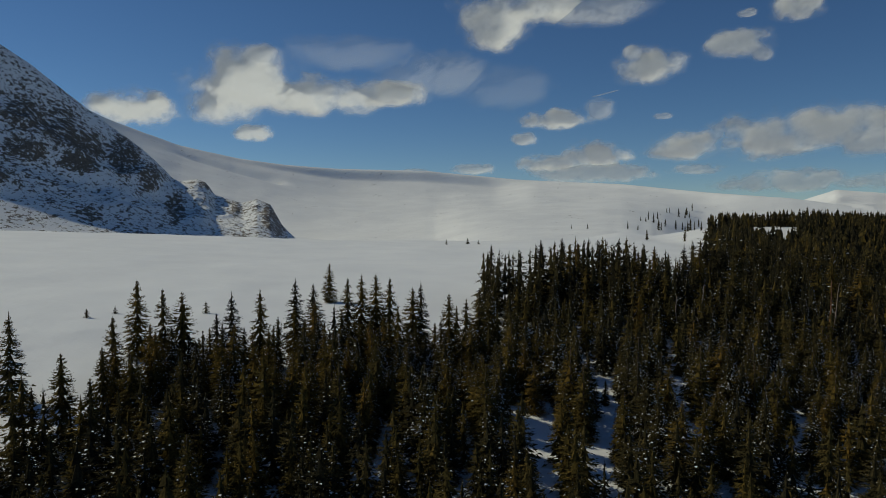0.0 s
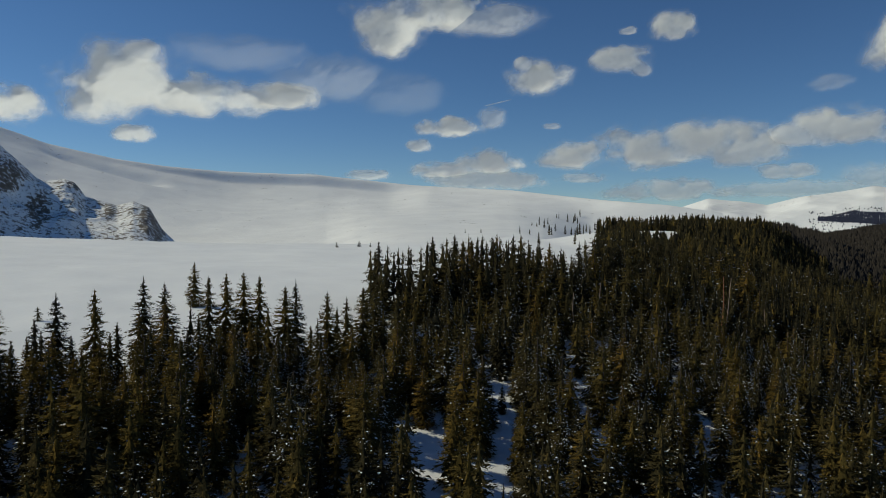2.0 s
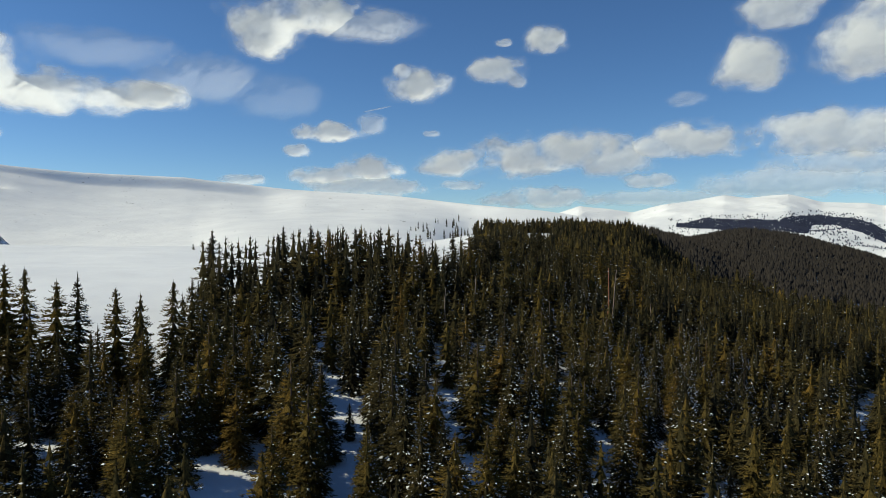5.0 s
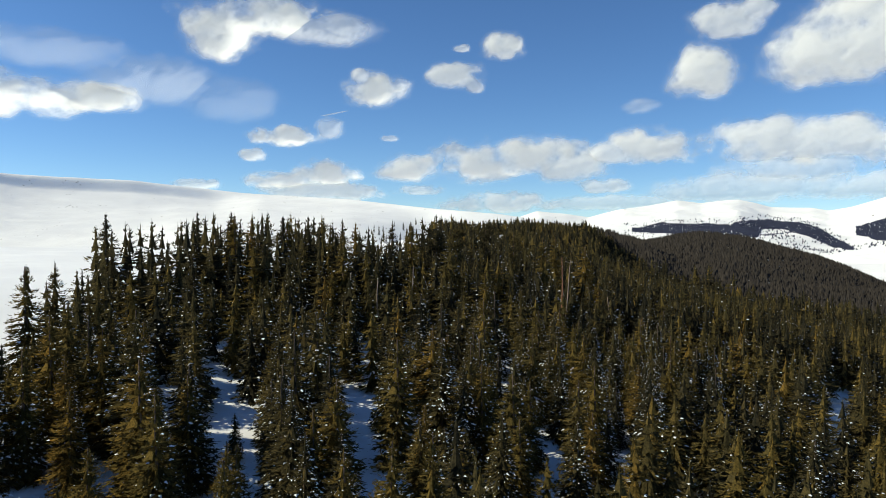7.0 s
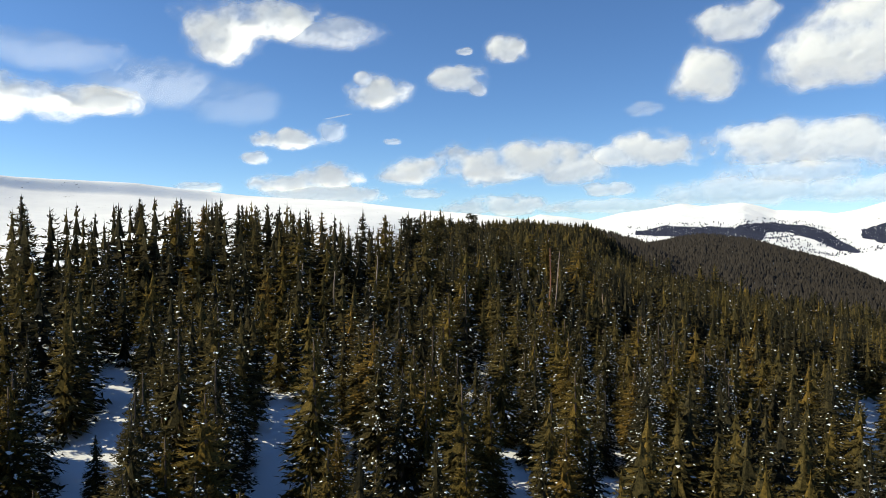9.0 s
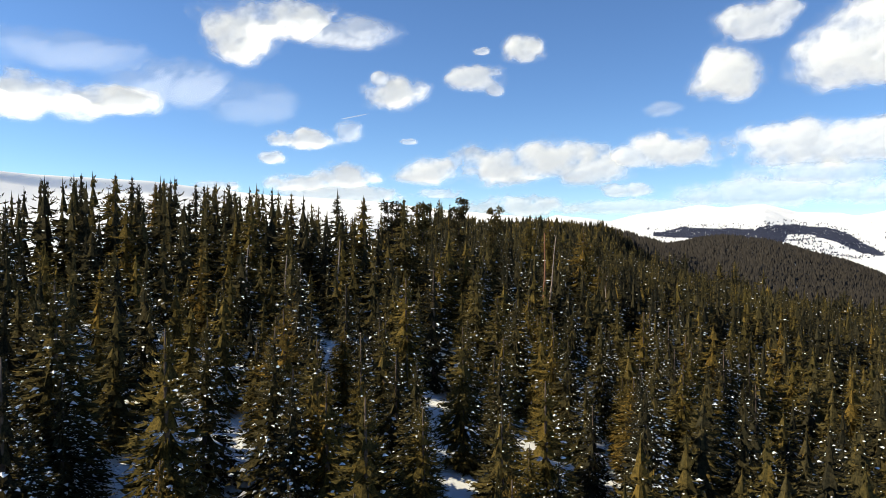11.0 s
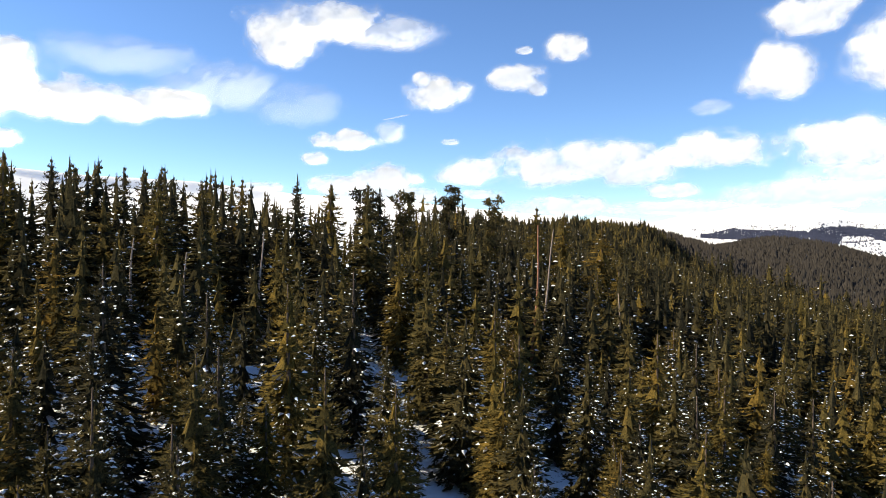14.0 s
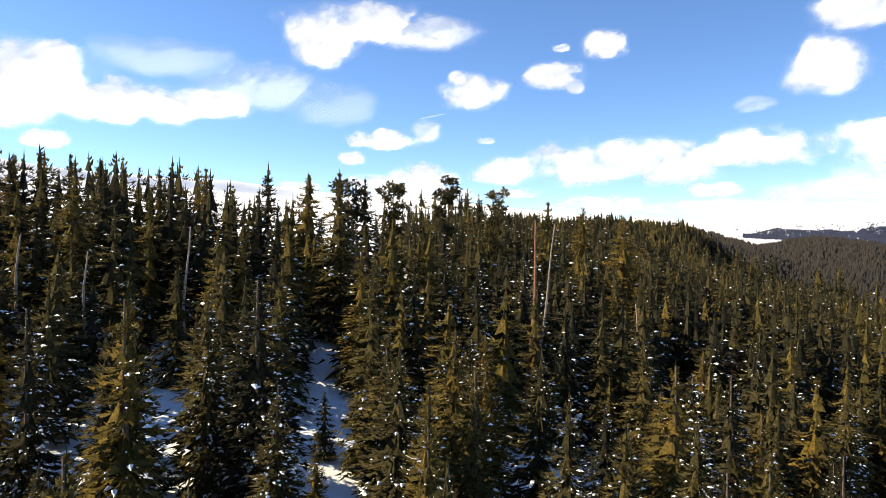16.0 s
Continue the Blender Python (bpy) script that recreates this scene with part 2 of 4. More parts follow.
def land(x, y):
    """Height of the ground."""
    x, y = np.asarray(x, float), np.asarray(y, float)
    r, az = np.hypot(x, y), np.degrees(np.arctan2(x, y))
    z = near_land(x, y)
    zm, rm = np.interp(az, MID_HILL[0], MID_HILL[1]), np.interp(az, MID_HILL[0], MID_HILL[2])
    mid = zm - 0.085 * soft(rm - r, 25) - 0.13 * soft(r - rm, 40) + 2.1
    far = np.interp(az, *FAR_HILL) - 0.11 * soft(1400 - r, 40) - 0.10 * soft(r - 1400, 40) + 3
    low = z - 40 * smooth_step(r, 380, 620) * smooth_step(az, 14, 26)
    hills = np.logaddexp(np.logaddexp(low / 4, mid / 4), far / 4) * 4
    w = smooth_step(r, 300, 420) * smooth_step(az, 12, 17) * (1 - smooth_step(az, 100, 140))
    z = z * (1 - w) + hills * w
    dip = smooth_step(r, 420, 700) * 26 * (1 - smooth_step(az, 4, 16)) * (y > 0)
    z = np.maximum(z - dip, -95)
    return z + 0.35 * wave_noise(x, y, 0.09, 3) + 1.2 * wave_noise(x, y, 0.018, 4, 3) * smooth_step(r, 60, 200)


def build_ground():
    az = np.linspace(-180, 180, 320, endpoint=False)
    r = np.concatenate([np.linspace(0.5, 120, 70), np.geomspace(122, 4900, 90)])
    A, R = np.meshgrid(az, r)
    x, y = polar(A, R)
    x, y = x + 40 * np.exp(-R / 400), y + 70 * np.exp(-R / 400)
    v = np.stack([x, y, land(x, y)], -1).reshape(-1, 3)
    t = grid_tris(len(r), len(az), True)[:, ::-1]
    tagged(new("ground", fast_mesh("ground", v, t, [SNOW_GROUND], smooth=True)), "white snow-covered ground with drifts and clearings", "ground", kind="structure")


def mountain(name, material, az, r, height, label, bare=None):
    A, R = np.meshgrid(az, r)
    x, y = polar(A, R)
    z = height(A, R, x, y)
    v = np.stack([x, y, z], -1).reshape(-1, 3)
    t = grid_tris(len(r), len(az))[:, ::-1]
    rock = {"bare": bare(A, (z - 40) / R).ravel()} if bare else None
    return tagged(new(name, fast_mesh(name, v, t, [material], attributes=rock, smooth=True)), label, "mountain", kind="structure")


RIDGE = ([-60, -44, -38, -32.8, -29.4, -26.5, -24.6, -21.0, -16.8, -13.2, -8.7, -1.6, 6.4, 14.7, 21.1, 27.1, 30, 36],
         [0.14, 0.19, 0.20, 0.19, 0.16, 0.135, 0.1225, 0.101, 0.0862, 0.0785, 0.0735, 0.0715, 0.058, 0.0505, 0.0375, 0.028, 0.02, 0.0])


def ridge_height(A, R, x, y):
    left = 1 - smooth_step(A, -17, 8)
    right = smooth_step(A, 13, 23)
    foot, crest = 440 + 540 * left + 420 * right, 1300 + 350 * (1 - smooth_step(A, 3, 26)) + 25 * np.sin(np.radians(A * 7))
    zc = 40 + np.interp(A, *RIDGE) * crest
    t = np.clip((R - foot) / (crest - foot), 0, 1)
    z0 = np.maximum(land(*polar(A, foot)), 12) - 7
    even = 0.22 + 0.5 * smooth_step(-A, 3, 18)
    z = z0 + (zc - z0) * (even * t + (1 - even) * t ** 2.3)
    lip = smooth_step(A, -18, -7) * (1 - smooth_step(A, 4, 8))
    z = z - (2 + 15 * lip) * smooth_step(t, 0.4, 0.95) * (1 - smooth_step(t, 0.955, 0.99))
    bowl = wave_noise(x, y, 0.0035, 8, 3) * 4 + wave_noise(x * 0.6, y, 0.009, 9, 4) * 4
    z = z + bowl * smooth_step(t, 0.03, 0.3) * (1 - smooth_step(t, 0.85, 1.0))
    # a wind scoop runs down from the mountain's shoulder
    scoop = smooth_step(A, -22, -19.5) * (1 - smooth_step(A, -14.5, -12.5))
    z = z - 11 * scoop * np.exp(-((t - 0.86 + 0.014 * (A + 17)) / 0.035) ** 2)
    return np.where(R < foot, z - 0.2 * (foot - R), z) - 0.12 * soft(R - crest, 6)


# unseen crest left of -35 is kept low so sun reaches the apron
ROCKS = ([-60, -45, -38, -32.8, -31.1, -29.4, -27.6, -25.8, -23.8, -22.2, -21.6, -20.9, -19.8, -19.2, -18.5, -16.4, -15.3, -14.2, -13.3, -12.0, -10.5],
         [0.14, 0.21, 0.245, 0.2205, 0.201, 0.1775, 0.152, 0.127, 0.100, 0.073, 0.061, 0.058, 0.062, 0.057, 0.040, 0.029, 0.0345, 0.026, -0.0052, -0.03, -0.06])
# bare crags: azimuth, rise over the distance, half-widths
CRAGS = [(-14.1, 0.006, 0.9, 0.032), (-13.5, -0.004, 0.6, 0.03), (-18.9, 0.052, 0.8, 0.012), (-21.4, 0.018, 0.9, 0.026), (-27.4, 0.006, 1.0, 0.013), (-25.0, 0.083, 1.3, 0.034), (-27.8, 0.092, 1.6, 0.036),
         (-31.2, 0.130, 1.8, 0.026), (-29.2, 0.120, 1.6, 0.030), (-33.4, 0.052, 1.1, 0.012), (-16.9, 0.013, 0.4, 0.010), (-31.5, 0.088, 1.6, 0.018), (-23.2, 0.055, 1.0, 0.022)]


def rock_height(A, R, x, y):
    foot, crest = 600.0, 950.0
    zc = 40 + np.interp(A, *ROCKS) * crest
    t = np.clip((R - foot) / (crest - foot), 0, 1)
    z0 = land(*polar(A, foot * np.ones_like(A))) - 10
    z = z0 + (zc - z0) * (0.20 * t + 0.80 * t ** 1.9)
    rough = wave_noise(x, y, 0.013, 21, 6, True) * 14 + wave_noise(x, y, 0.006, 22, 3) * 8
    rough = rough + 5 * np.clip(crag_share(A, (z - 40) / R), 0, 1) * (0.4 + wave_noise(x, y, 0.035, 23, 4, True))
    z = z + rough * smooth_step(t, 0.3, 0.55) * (1 - 0.85 * smooth_step(t, 0.8, 1.0)) * (0.3 + 0.7 * smooth_step(zc, 40, 110))
    return z - 0.75 * soft(R - crest, 12)


def crag_share(A, rise):
    """How much bare rock stands out, from 0 to about 1."""
    share = np.zeros_like(A)
    for a, e, w, h in CRAGS:
        share = np.maximum(share, 1.15 - ((A - a) / w) ** 2 - ((rise - e) / h) ** 2)
    return share


PEAKS = ([14, 20, 24, 27.8, 30, 31.4, 32.3, 34.2, 36.5, 39.1, 41, 42.7, 44.1, 45.5, 46.5, 47.7, 50.4, 51.5, 52.9, 55.2, 58, 62, 70, 80],
         [-0.01, 0.01, 0.022, 0.0275, 0.0412, 0.038, 0.0364, 0.0304, 0.0405, 0.0463, 0.0521, 0.0484, 0.0509, 0.0527, 0.0485, 0.042, 0.041, 0.0369, 0.0406, 0.0521, 0.065, 0.072, 0.072, 0.06])


def far_height(A, R, x, y):
    foot, crest = 2300.0, 4000.0
    zc = 34 + np.interp(A, *PEAKS) * crest
    t = np.clip((R - foot) / (crest - foot), 0, 1)
    z = -90 + (zc + 90) * (0.55 * t + 0.45 * t ** 2)
    rough = wave_noise(x, y, 0.0016, 31, 4, True) * 42 + wave_noise(x, y, 0.006, 32, 4) * 9
    z = z + rough * smooth_step(t, 0, 0.25) * (1 - 0.85 * smooth_step(t, 0.85, 1.0))
    return z - 0.3 * soft(R - crest, 25)


build_ground()
mountain("snow_ridge", SNOW_SLOPE, np.linspace(-50, 31, 260), np.concatenate([np.linspace(440, 1100, 50), np.linspace(1106, 1740, 110)]), ridge_height,
         "long smooth snow-covered ridge with a wind-blown cornice")
mountain("rocky_mountain", ROCK_SLOPE, np.linspace(-54, -10.5, 340), np.linspace(600, 1050, 170), rock_height,
         "steep dark rocky mountain flank streaked with snow", lambda A, rise: np.clip(1.3 * crag_share(A, rise), -1.0, 1.1))
mountain("far_mountain", FAR_SNOW, np.linspace(14, 80, 280), np.linspace(2300, 4200, 130), far_height,
         "distant white snow-covered mountain range")


# ---- conifers ----
SHADE_SIDE = radians(-20)   # the snow lasts longest on this side of a crown


def tier_arrays(seed, tiers, corners, radius, base=0.04, power=0.8):
    """A conifer of height 1 as ragged skirts of drooping boughs."""
    r = np.random.RandomState(seed)
    v, t, c = [], [], 0
    m = corners * 2
    odd = np.arange(m) % 2
    for k in range(tiers):
        u = (k + 0.5 * r.uniform()) / tiers
        z0 = base + (0.95 - base) * u
        z1 = min(1.0, z0 + (0.95 - base) * 1.75 / tiers + 0.03)
        rad = radius * (1 - u) ** power * min(1.0, 0.66 + 3 * u) * r.uniform(0.82, 1.15) + 0.010
        a = (np.arange(m) + r.uniform(-0.35, 0.35, m)) * np.pi / corners + r.uniform(0, 3)
        rr = rad * np.where(odd, 0.52, 1.0) * r.uniform(0.68, 1.25, m)
        zz = z0 + np.where(odd, 0.022, -0.004) + r.normal(0, 0.010, m)
        top = [r.normal(0, 0.004), r.normal(0, 0.004), z1 if k < tiers - 1 else 1.0]
        v.append(np.concatenate([np.stack([np.cos(a) * rr, np.sin(a) * rr, zz], -1), [top]]))
        t.append(c + np.array([(i, (i + 1) % m, m) for i in range(m)]))
        c += m + 1
    return np.concatenate(v), np.concatenate(t)


def envelope(u, a, radius, power, seed):
    """How far the boughs reach at height u and direction a."""
    return radius * (1 - u) ** power * np.minimum(1, (1 - u) / 0.25) ** 0.55 * np.minimum(1, 0.68 + 2.2 * u) * (1 + 0.13 * np.cos(2 * a + seed) + 0.10 * np.sin(u * 23 + 2 * a + seed))


def crown_arrays(seed, boughs, twigs, radius, base, power, tuft, tiers, sides, snow=0.0, flecks=1):
    """A conifer crown of height 1: drooping boughs with hanging twigs round a dense heart of ragged skirts, and the snow lying on them."""
    r = np.random.RandomState(seed)
    up = np.array([0, 0, 1.0])
    lift = lambda u: base + (0.975 - base) * u

    def axes(a):
        return np.stack([np.cos(a), np.sin(a), 0 * a], -1), np.stack([-np.sin(a), np.cos(a), 0 * a], -1)

    def unit(v):
        return v / (np.linalg.norm(v, axis=-1)[..., None] + 1e-9)

    whorls = max(9, int(boughs ** 0.5 * 1.5))
    u = 1 - r.uniform(0, 1, boughs) ** 0.78
    u = np.clip((np.floor(u * whorls) + r.normal(0.5, 0.22, boughs)) / whorls, 0, 0.975)
    a = np.arange(boughs) * 2.39996 + r.normal(0, 0.25, boughs)
    reach = envelope(u, a, radius, power, seed) * (1 + r.uniform(-0.26, 0.16, boughs) * (1 - 0.4 * u)) + 0.005
    sink = np.tan(np.radians(27 - 48 * u ** 2.2)) + r.normal(0, 0.11, boughs)
    drop = lambda i, k: lift(u[i]) - sink[i] * reach[i] * (k ** 1.5) * 0.8 + 0.05 * reach[i] * np.maximum(k - 0.8, 0) * 5
    V, T, N, c = [], [], [], 0

    def add(tris, outward, blend):
        nonlocal c
        face = unit(np.cross(tris[:, 1] - tris[:, 0], tris[:, 2] - tris[:, 0]))
        back = np.sum(face * outward, 1) < 0
        tris[back] = tris[back][:, [1, 0, 2]]
        face[back] *= -1
        V.append(tris.reshape(-1, 3))
        N.append(np.repeat(unit((1 - blend) * outward + blend * face), 3, axis=0))
        T.append(np.arange(3 * len(tris)).reshape(-1, 3) + c)
        c += 3 * len(tris)

    # boughs: a roof-shaped spray that droops from the stem
    i = np.arange(boughs)
    out, side = axes(a)
    wd = (0.20 * reach + 0.30 * tuft * (1 - u)) * r.uniform(0.7, 1.25, boughs)
    at = lambda k, s, d: out * (reach * k)[:, None] + side * (wd * s)[:, None] + up * (drop(i, k) - d * wd)[:, None]
    k1 = r.uniform(0.60, 0.76, boughs)
    root, tip = at(0 * k1 + 0.22, 0, 0.0), at(0 * k1 + 0.96, 0, 0.1)
    wing_l, wing_r = at(k1 + 0.05, 0.62, 0.4), at(k1 - 0.03, -0.62, 0.4)
    look_out = unit(out + up * 0.55)
    for tri in ((root, wing_l, tip), (root, tip, wing_r)):
        add(np.stack(tri, 1), look_out, 0.6)
    # twigs at the rim of the boughs
    if twigs:
        i = np.repeat(np.arange(boughs), twigs)
        n = len(i)
        k = 1.03 - 0.60 * r.uniform(0, 1, n) ** 1.3
        out, side = axes(a[i])
        off = r.uniform(-1, 1, n) * (wd[i] * (1.5 - 0.85 * k) + 0.20 * reach[i])
        p = out * (reach[i] * k)[:, None] + side * off[:, None] + up * (drop(i, k) - 0.4 * np.abs(off) + r.normal(0, 0.004, n))[:, None]
        el = np.radians(-30 + 112 * u[i] ** 2.0) + r.normal(0, 0.38, n) * (1 - 0.5 * u[i])
        ln = tuft * r.uniform(0.55, 1.4, n) * (1 - 0.66 * u[i] ** 1.5)
        way = out * np.cos(el)[:, None] + up * np.sin(el)[:, None] + side * ((r.normal(0, 0.4, n) + 0.5 * off / wd[i]) * (1 - 0.8 * u[i] ** 2))[:, None]
        half = (side + up * r.normal(0, 0.4, n)[:, None] + out * r.normal(0, 0.3, n)[:, None]) * ((0.34 - 0.12 * u[i]) * ln * r.uniform(0.6, 1.3, n))[:, None]
        outward = unit(out + side * (off / (reach[i] + 0.02))[:, None] + up * 0.35)
        add(np.stack([p - half, p + half, p + way * ln[:, None]], 1), outward, 0.55)
    # the dense heart: ragged skirts, one above the other, and the leading shoot
    m = sides * 2
    odd = np.arange(m) % 2
    full = 0.55 if twigs > 8 else 0.60 if twigs > 5 else 0.85 if twigs < 2 else 0.50
    level = lambda q: 1 - (1 - min(q / tiers, 1.0)) ** 1.35
    for q in range(tiers):
        hu = level(q + 0.3 * r.uniform()) * 0.97
        ha = (np.arange(m) + r.uniform(-0.35, 0.35, m)) * np.pi / sides + q * 1.7
        hr = envelope(hu, ha, radius, power, seed) * np.where(odd, 0.47 * full, full) * r.uniform(0.65, 1.2, m) + 0.002
        rim = np.stack([np.cos(ha) * hr, np.sin(ha) * hr, lift(hu) - 0.36 * hr + np.where(odd, 0.3, 0) * hr + r.normal(0, 0.005, m)], -1)
        top = np.array([[0, 0, lift(min(0.97, level(q + 1.15)))]])
        flank = unit(np.stack([np.cos(ha), np.sin(ha), 0.5 + 0 * ha], -1))
        add(np.stack([rim, np.roll(rim, -1, 0), np.repeat(top, m, 0)], 1), flank, 0.45)
    ha = np.arange(3) * 2.094
    foot = np.stack([np.cos(ha) * 0.005, np.sin(ha) * 0.005, 0 * ha + 0.93], -1)
    add(np.stack([foot, np.roll(foot, -1, 0), np.repeat([[0, 0, 1.0]], 3, 0)], 1), foot * [100, 100, 0], 0.3)
    crown = np.concatenate(V), np.concatenate(T), np.concatenate(N)
    if snow <= 0:
        return crown, (None, None)
    # snow: strips lying along the boughs, most of them on the shaded side
    i = np.repeat(np.arange(boughs), flecks)
    shade = 0.5 + 0.5 * np.cos(a[i] - SHADE_SIDE)
    i = i[r.uniform(size=len(i)) < snow * (0.30 + 1.9 * shade ** 1.8) * np.clip(1.35 - u[i], 0.3, 1)]
    m = len(i)
    out, side = axes(a[i] + r.normal(0, 0.35, m))
    k = r.uniform(0.58, 1.02, m)
    size = (0.30 + 1.15 * r.uniform(0, 1, m) ** 2.5) * (0.45 + 0.55 * reach[i] / radius) * (0.0120 if flecks > 3 else 0.0150 if flecks > 1 else 0.019)
    slope = -sink[i] * 0.9
    off = side * (r.uniform(-0.7, 0.7, m) * wd[i])[:, None]
    centre = out * (reach[i] * k)[:, None] + off + up * (drop(i, k) - 0.45 * np.abs(np.sum(off * side, 1)) + 0.3 * size + 0.14 * tuft)[:, None]
    wob = r.uniform(0.7, 1.4, (3, m))
    sv = [centre + up * (0.36 * size)[:, None]]
    for q, (fs, fo) in enumerate(((0.8, -0.6), (0.05, 1.35), (-0.85, -0.45))):
        go = fo * size * wob[q]
        sv.append(centre + side * (fs * size * wob[q])[:, None] + out * go[:, None] + up * (slope * go - 0.34 * size)[:, None])
    sv = np.stack(sv, 1).reshape(-1, 3)
    b = np.arange(m)[:, None] * 4
    st = np.concatenate([b + np.array((0, 1 + q, 1 + (q + 1) % 3)) for q in range(3)])
    return crown, (sv, st)


def tube_arrays(points, radii, sides=7, taper_tip=True):
    """A round stem through the points."""
    points = np.asarray(points, float)
    ang = np.arange(sides) * 2 * np.pi / sides
    ring = np.stack([np.cos(ang), np.sin(ang), np.zeros(sides)], -1)
    way = points[-1] - points[0]
    q = Vector((0, 0, 1)).rotation_difference(Vector(way).normalized()).to_matrix()
    ring = ring @ np.array(q).T
    v = np.concatenate([p + ring * rr for p, rr in zip(points, radii)])
    t = grid_tris(len(points), sides, True)
    k = (len(points) - 1) * sides
    cap = [(k, k + i, k + i + 1) for i in range(1, sides - 1)]
    return v, np.concatenate([t, cap])


def join(arrays):
    v, t, c = [], [], 0
    for a, b in arrays:
        v.append(a), t.append(np.asarray(b) + c)
        c += len(a)
    return np.concatenate(v), np.concatenate(t)


def part(name, arrays, material, parent, label="", smooth=False, normals=None):
    ob = new(name, fast_mesh(name, arrays[0], arrays[1], [material], smooth=smooth, normals=normals))
    ob.parent = parent
    return tagged(ob, label)


def trunk_arrays(height, girth, r):
    k = np.linspace(0, 1, 6)
    pts = np.stack([0.06 * np.sin(k * 4 + r), 0.06 * np.cos(k * 3 + r) - 0.06, k * height * 0.97 - 0.4 * (k == 0)], -1)
    return tube_arrays(pts, girth * (1.0 - 0.93 * k) + 0.012)


def conifer(seed, height, radius, base, power, snow, spruce, name, label, category="tree"):
    """One spruce or fir: trunk, crown of separate boughs, and snow on them."""
    root = tagged(new(name), label, category, "conifers of the forest")
    part("trunk", trunk_arrays(height, 0.018 * height, seed), BARK, root, smooth=True)
    crown, cap = crown_arrays(seed, 215, 11, radius / height, base, power, 0.031, 9, 5, snow * 0.85, 4)
    part("crown", (crown[0] * height, crown[1]), NEEDLES if spruce else NEEDLES_PINE, root, smooth=True, normals=crown[2])
    tagged(part("branch_snow", (cap[0] * height, cap[1]), BRANCH_SNOW, root, "white snow lying in strips on the branches"), kind="stuff")
    return root


def pine(seed, height):
    """A flat-topped pine with a bare stem and clumped foliage at the head."""
    r = np.random.RandomState(seed)
    root = tagged(new("pine_tree"), "tall flat-topped pine with a bare upper trunk", "tree", "pines on the crest")
    part("trunk", trunk_arrays(height, 0.2, seed), BARK, root, smooth=True)
    clumps = []
    for i in range(26):
        u = r.uniform(0.0, 1)
        zc = height * (0.55 + 0.44 * u)
        reach = (1.6 - 0.5 * abs(u - 0.75)) * r.uniform(0.3, 1.0) * (0.75 if u < 0.5 else 1)
        a = r.uniform(0, 6.28)
        c = np.array([np.cos(a) * reach, np.sin(a) * reach, zc])
        clumps.append(tube_arrays([(0, 0, zc - 0.5), c], (0.04, 0.015), 4))
        m = 46
        v = r.normal(0, 1, (m, 3))
        v /= np.linalg.norm(v, axis=1)[:, None]
        p = c + v * np.array([0.62, 0.62, 0.36]) * r.uniform(0.3, 1, (m, 1))
        w = r.normal(0, 0.16, (m, 2, 3))
        clumps.append((np.stack([p, p + v * 0.3 + w[:, 0], p + w[:, 1] * 1.6], 1).reshape(-1, 3), np.arange(m * 3).reshape(-1, 3)))
    lower, _ = crown_arrays(seed, 150, 6, 0.2, 0.08, 0.5, 0.04, 8, 8)
    part("crown", join(clumps + [(lower[0] * height * 0.66, lower[1])]), NEEDLES, root)
    return root


def snag(seed, height, lean, red):
    """A dead standing trunk with stubs of branches."""
    r = np.random.RandomState(seed)
    root = tagged(new("dead_tree"), "bare dead grey trunk with short broken branch stubs" if not red else "bare dead trunk with reddish stripped bark", "dead tree", "dead trunks")
    k = np.linspace(0, 1, 9)
    pts = np.stack([lean * height * k + 0.12 * np.sin(k * 7 + seed), 0.1 * np.cos(k * 6), k * height - 0.3 * (k == 0)], -1)
    part("trunk", tube_arrays(pts, (0.21 if red else 0.16) * (1 - 0.8 * k) + 0.01), BARK_RED if red else DEAD_WOOD, root, smooth=True)
    stubs = []
    for i in range(34):
        u = r.uniform(0.3, 0.98)
        p = np.array([np.interp(u, k, pts[:, j]) for j in range(3)])
        a, l = r.uniform(0, 6.28), r.uniform(0.25, 1.15) * (1.15 - u)
        stubs.append(tube_arrays([p, p + np.array([np.cos(a) * l, np.sin(a) * l, r.uniform(-0.25, 0.2) * l])], (0.025, 0.006), 3))
    tagged(part("branch_stub", join(stubs), DEAD_WOOD, root, "thin bare grey branches"), kind="stuff")
    return root


BARK_RED = plain_material("stripped_bark", (0.16, 0.06, 0.035), (0.30, 0.15, 0.09), 3.0)

# trees with a place of their own: x, y, height
STAND_A = [(56.7, 123.6, 10.0), (59.1, 122.8, 11.5), (65.7, 114.3, 10.0), (68.5, 117.4, 10.0), (73.7, 122.3, 10.0), (73.1, 112.2, 10.0), (77.7, 114.3, 10.0),
           (105.7, 145.1, 10.0), (74.4, 146.1, 11.5), (76.0, 142.0, 11.5), (99.4, 169.8, 11.5), (85.2, 156.0, 11.5), (90.1, 131.7, 10.0), (98.3, 127.1, 10.0),
           (78.6, 110.9, 10.0), (62.7, 128.3, 4.0), (61.6, 117.9, 5.5), (54.4, 116.3, 11.5), (55.1, 105.9, 10.0), (66.3, 140.7, 11.5), (98.8, 153.6, 11.5),
           (114.0, 158.8, 10.0), (94.6, 153.3, 11.5), (50.1, 119.3, 10.0), (65.2, 126.8, 12.2)]
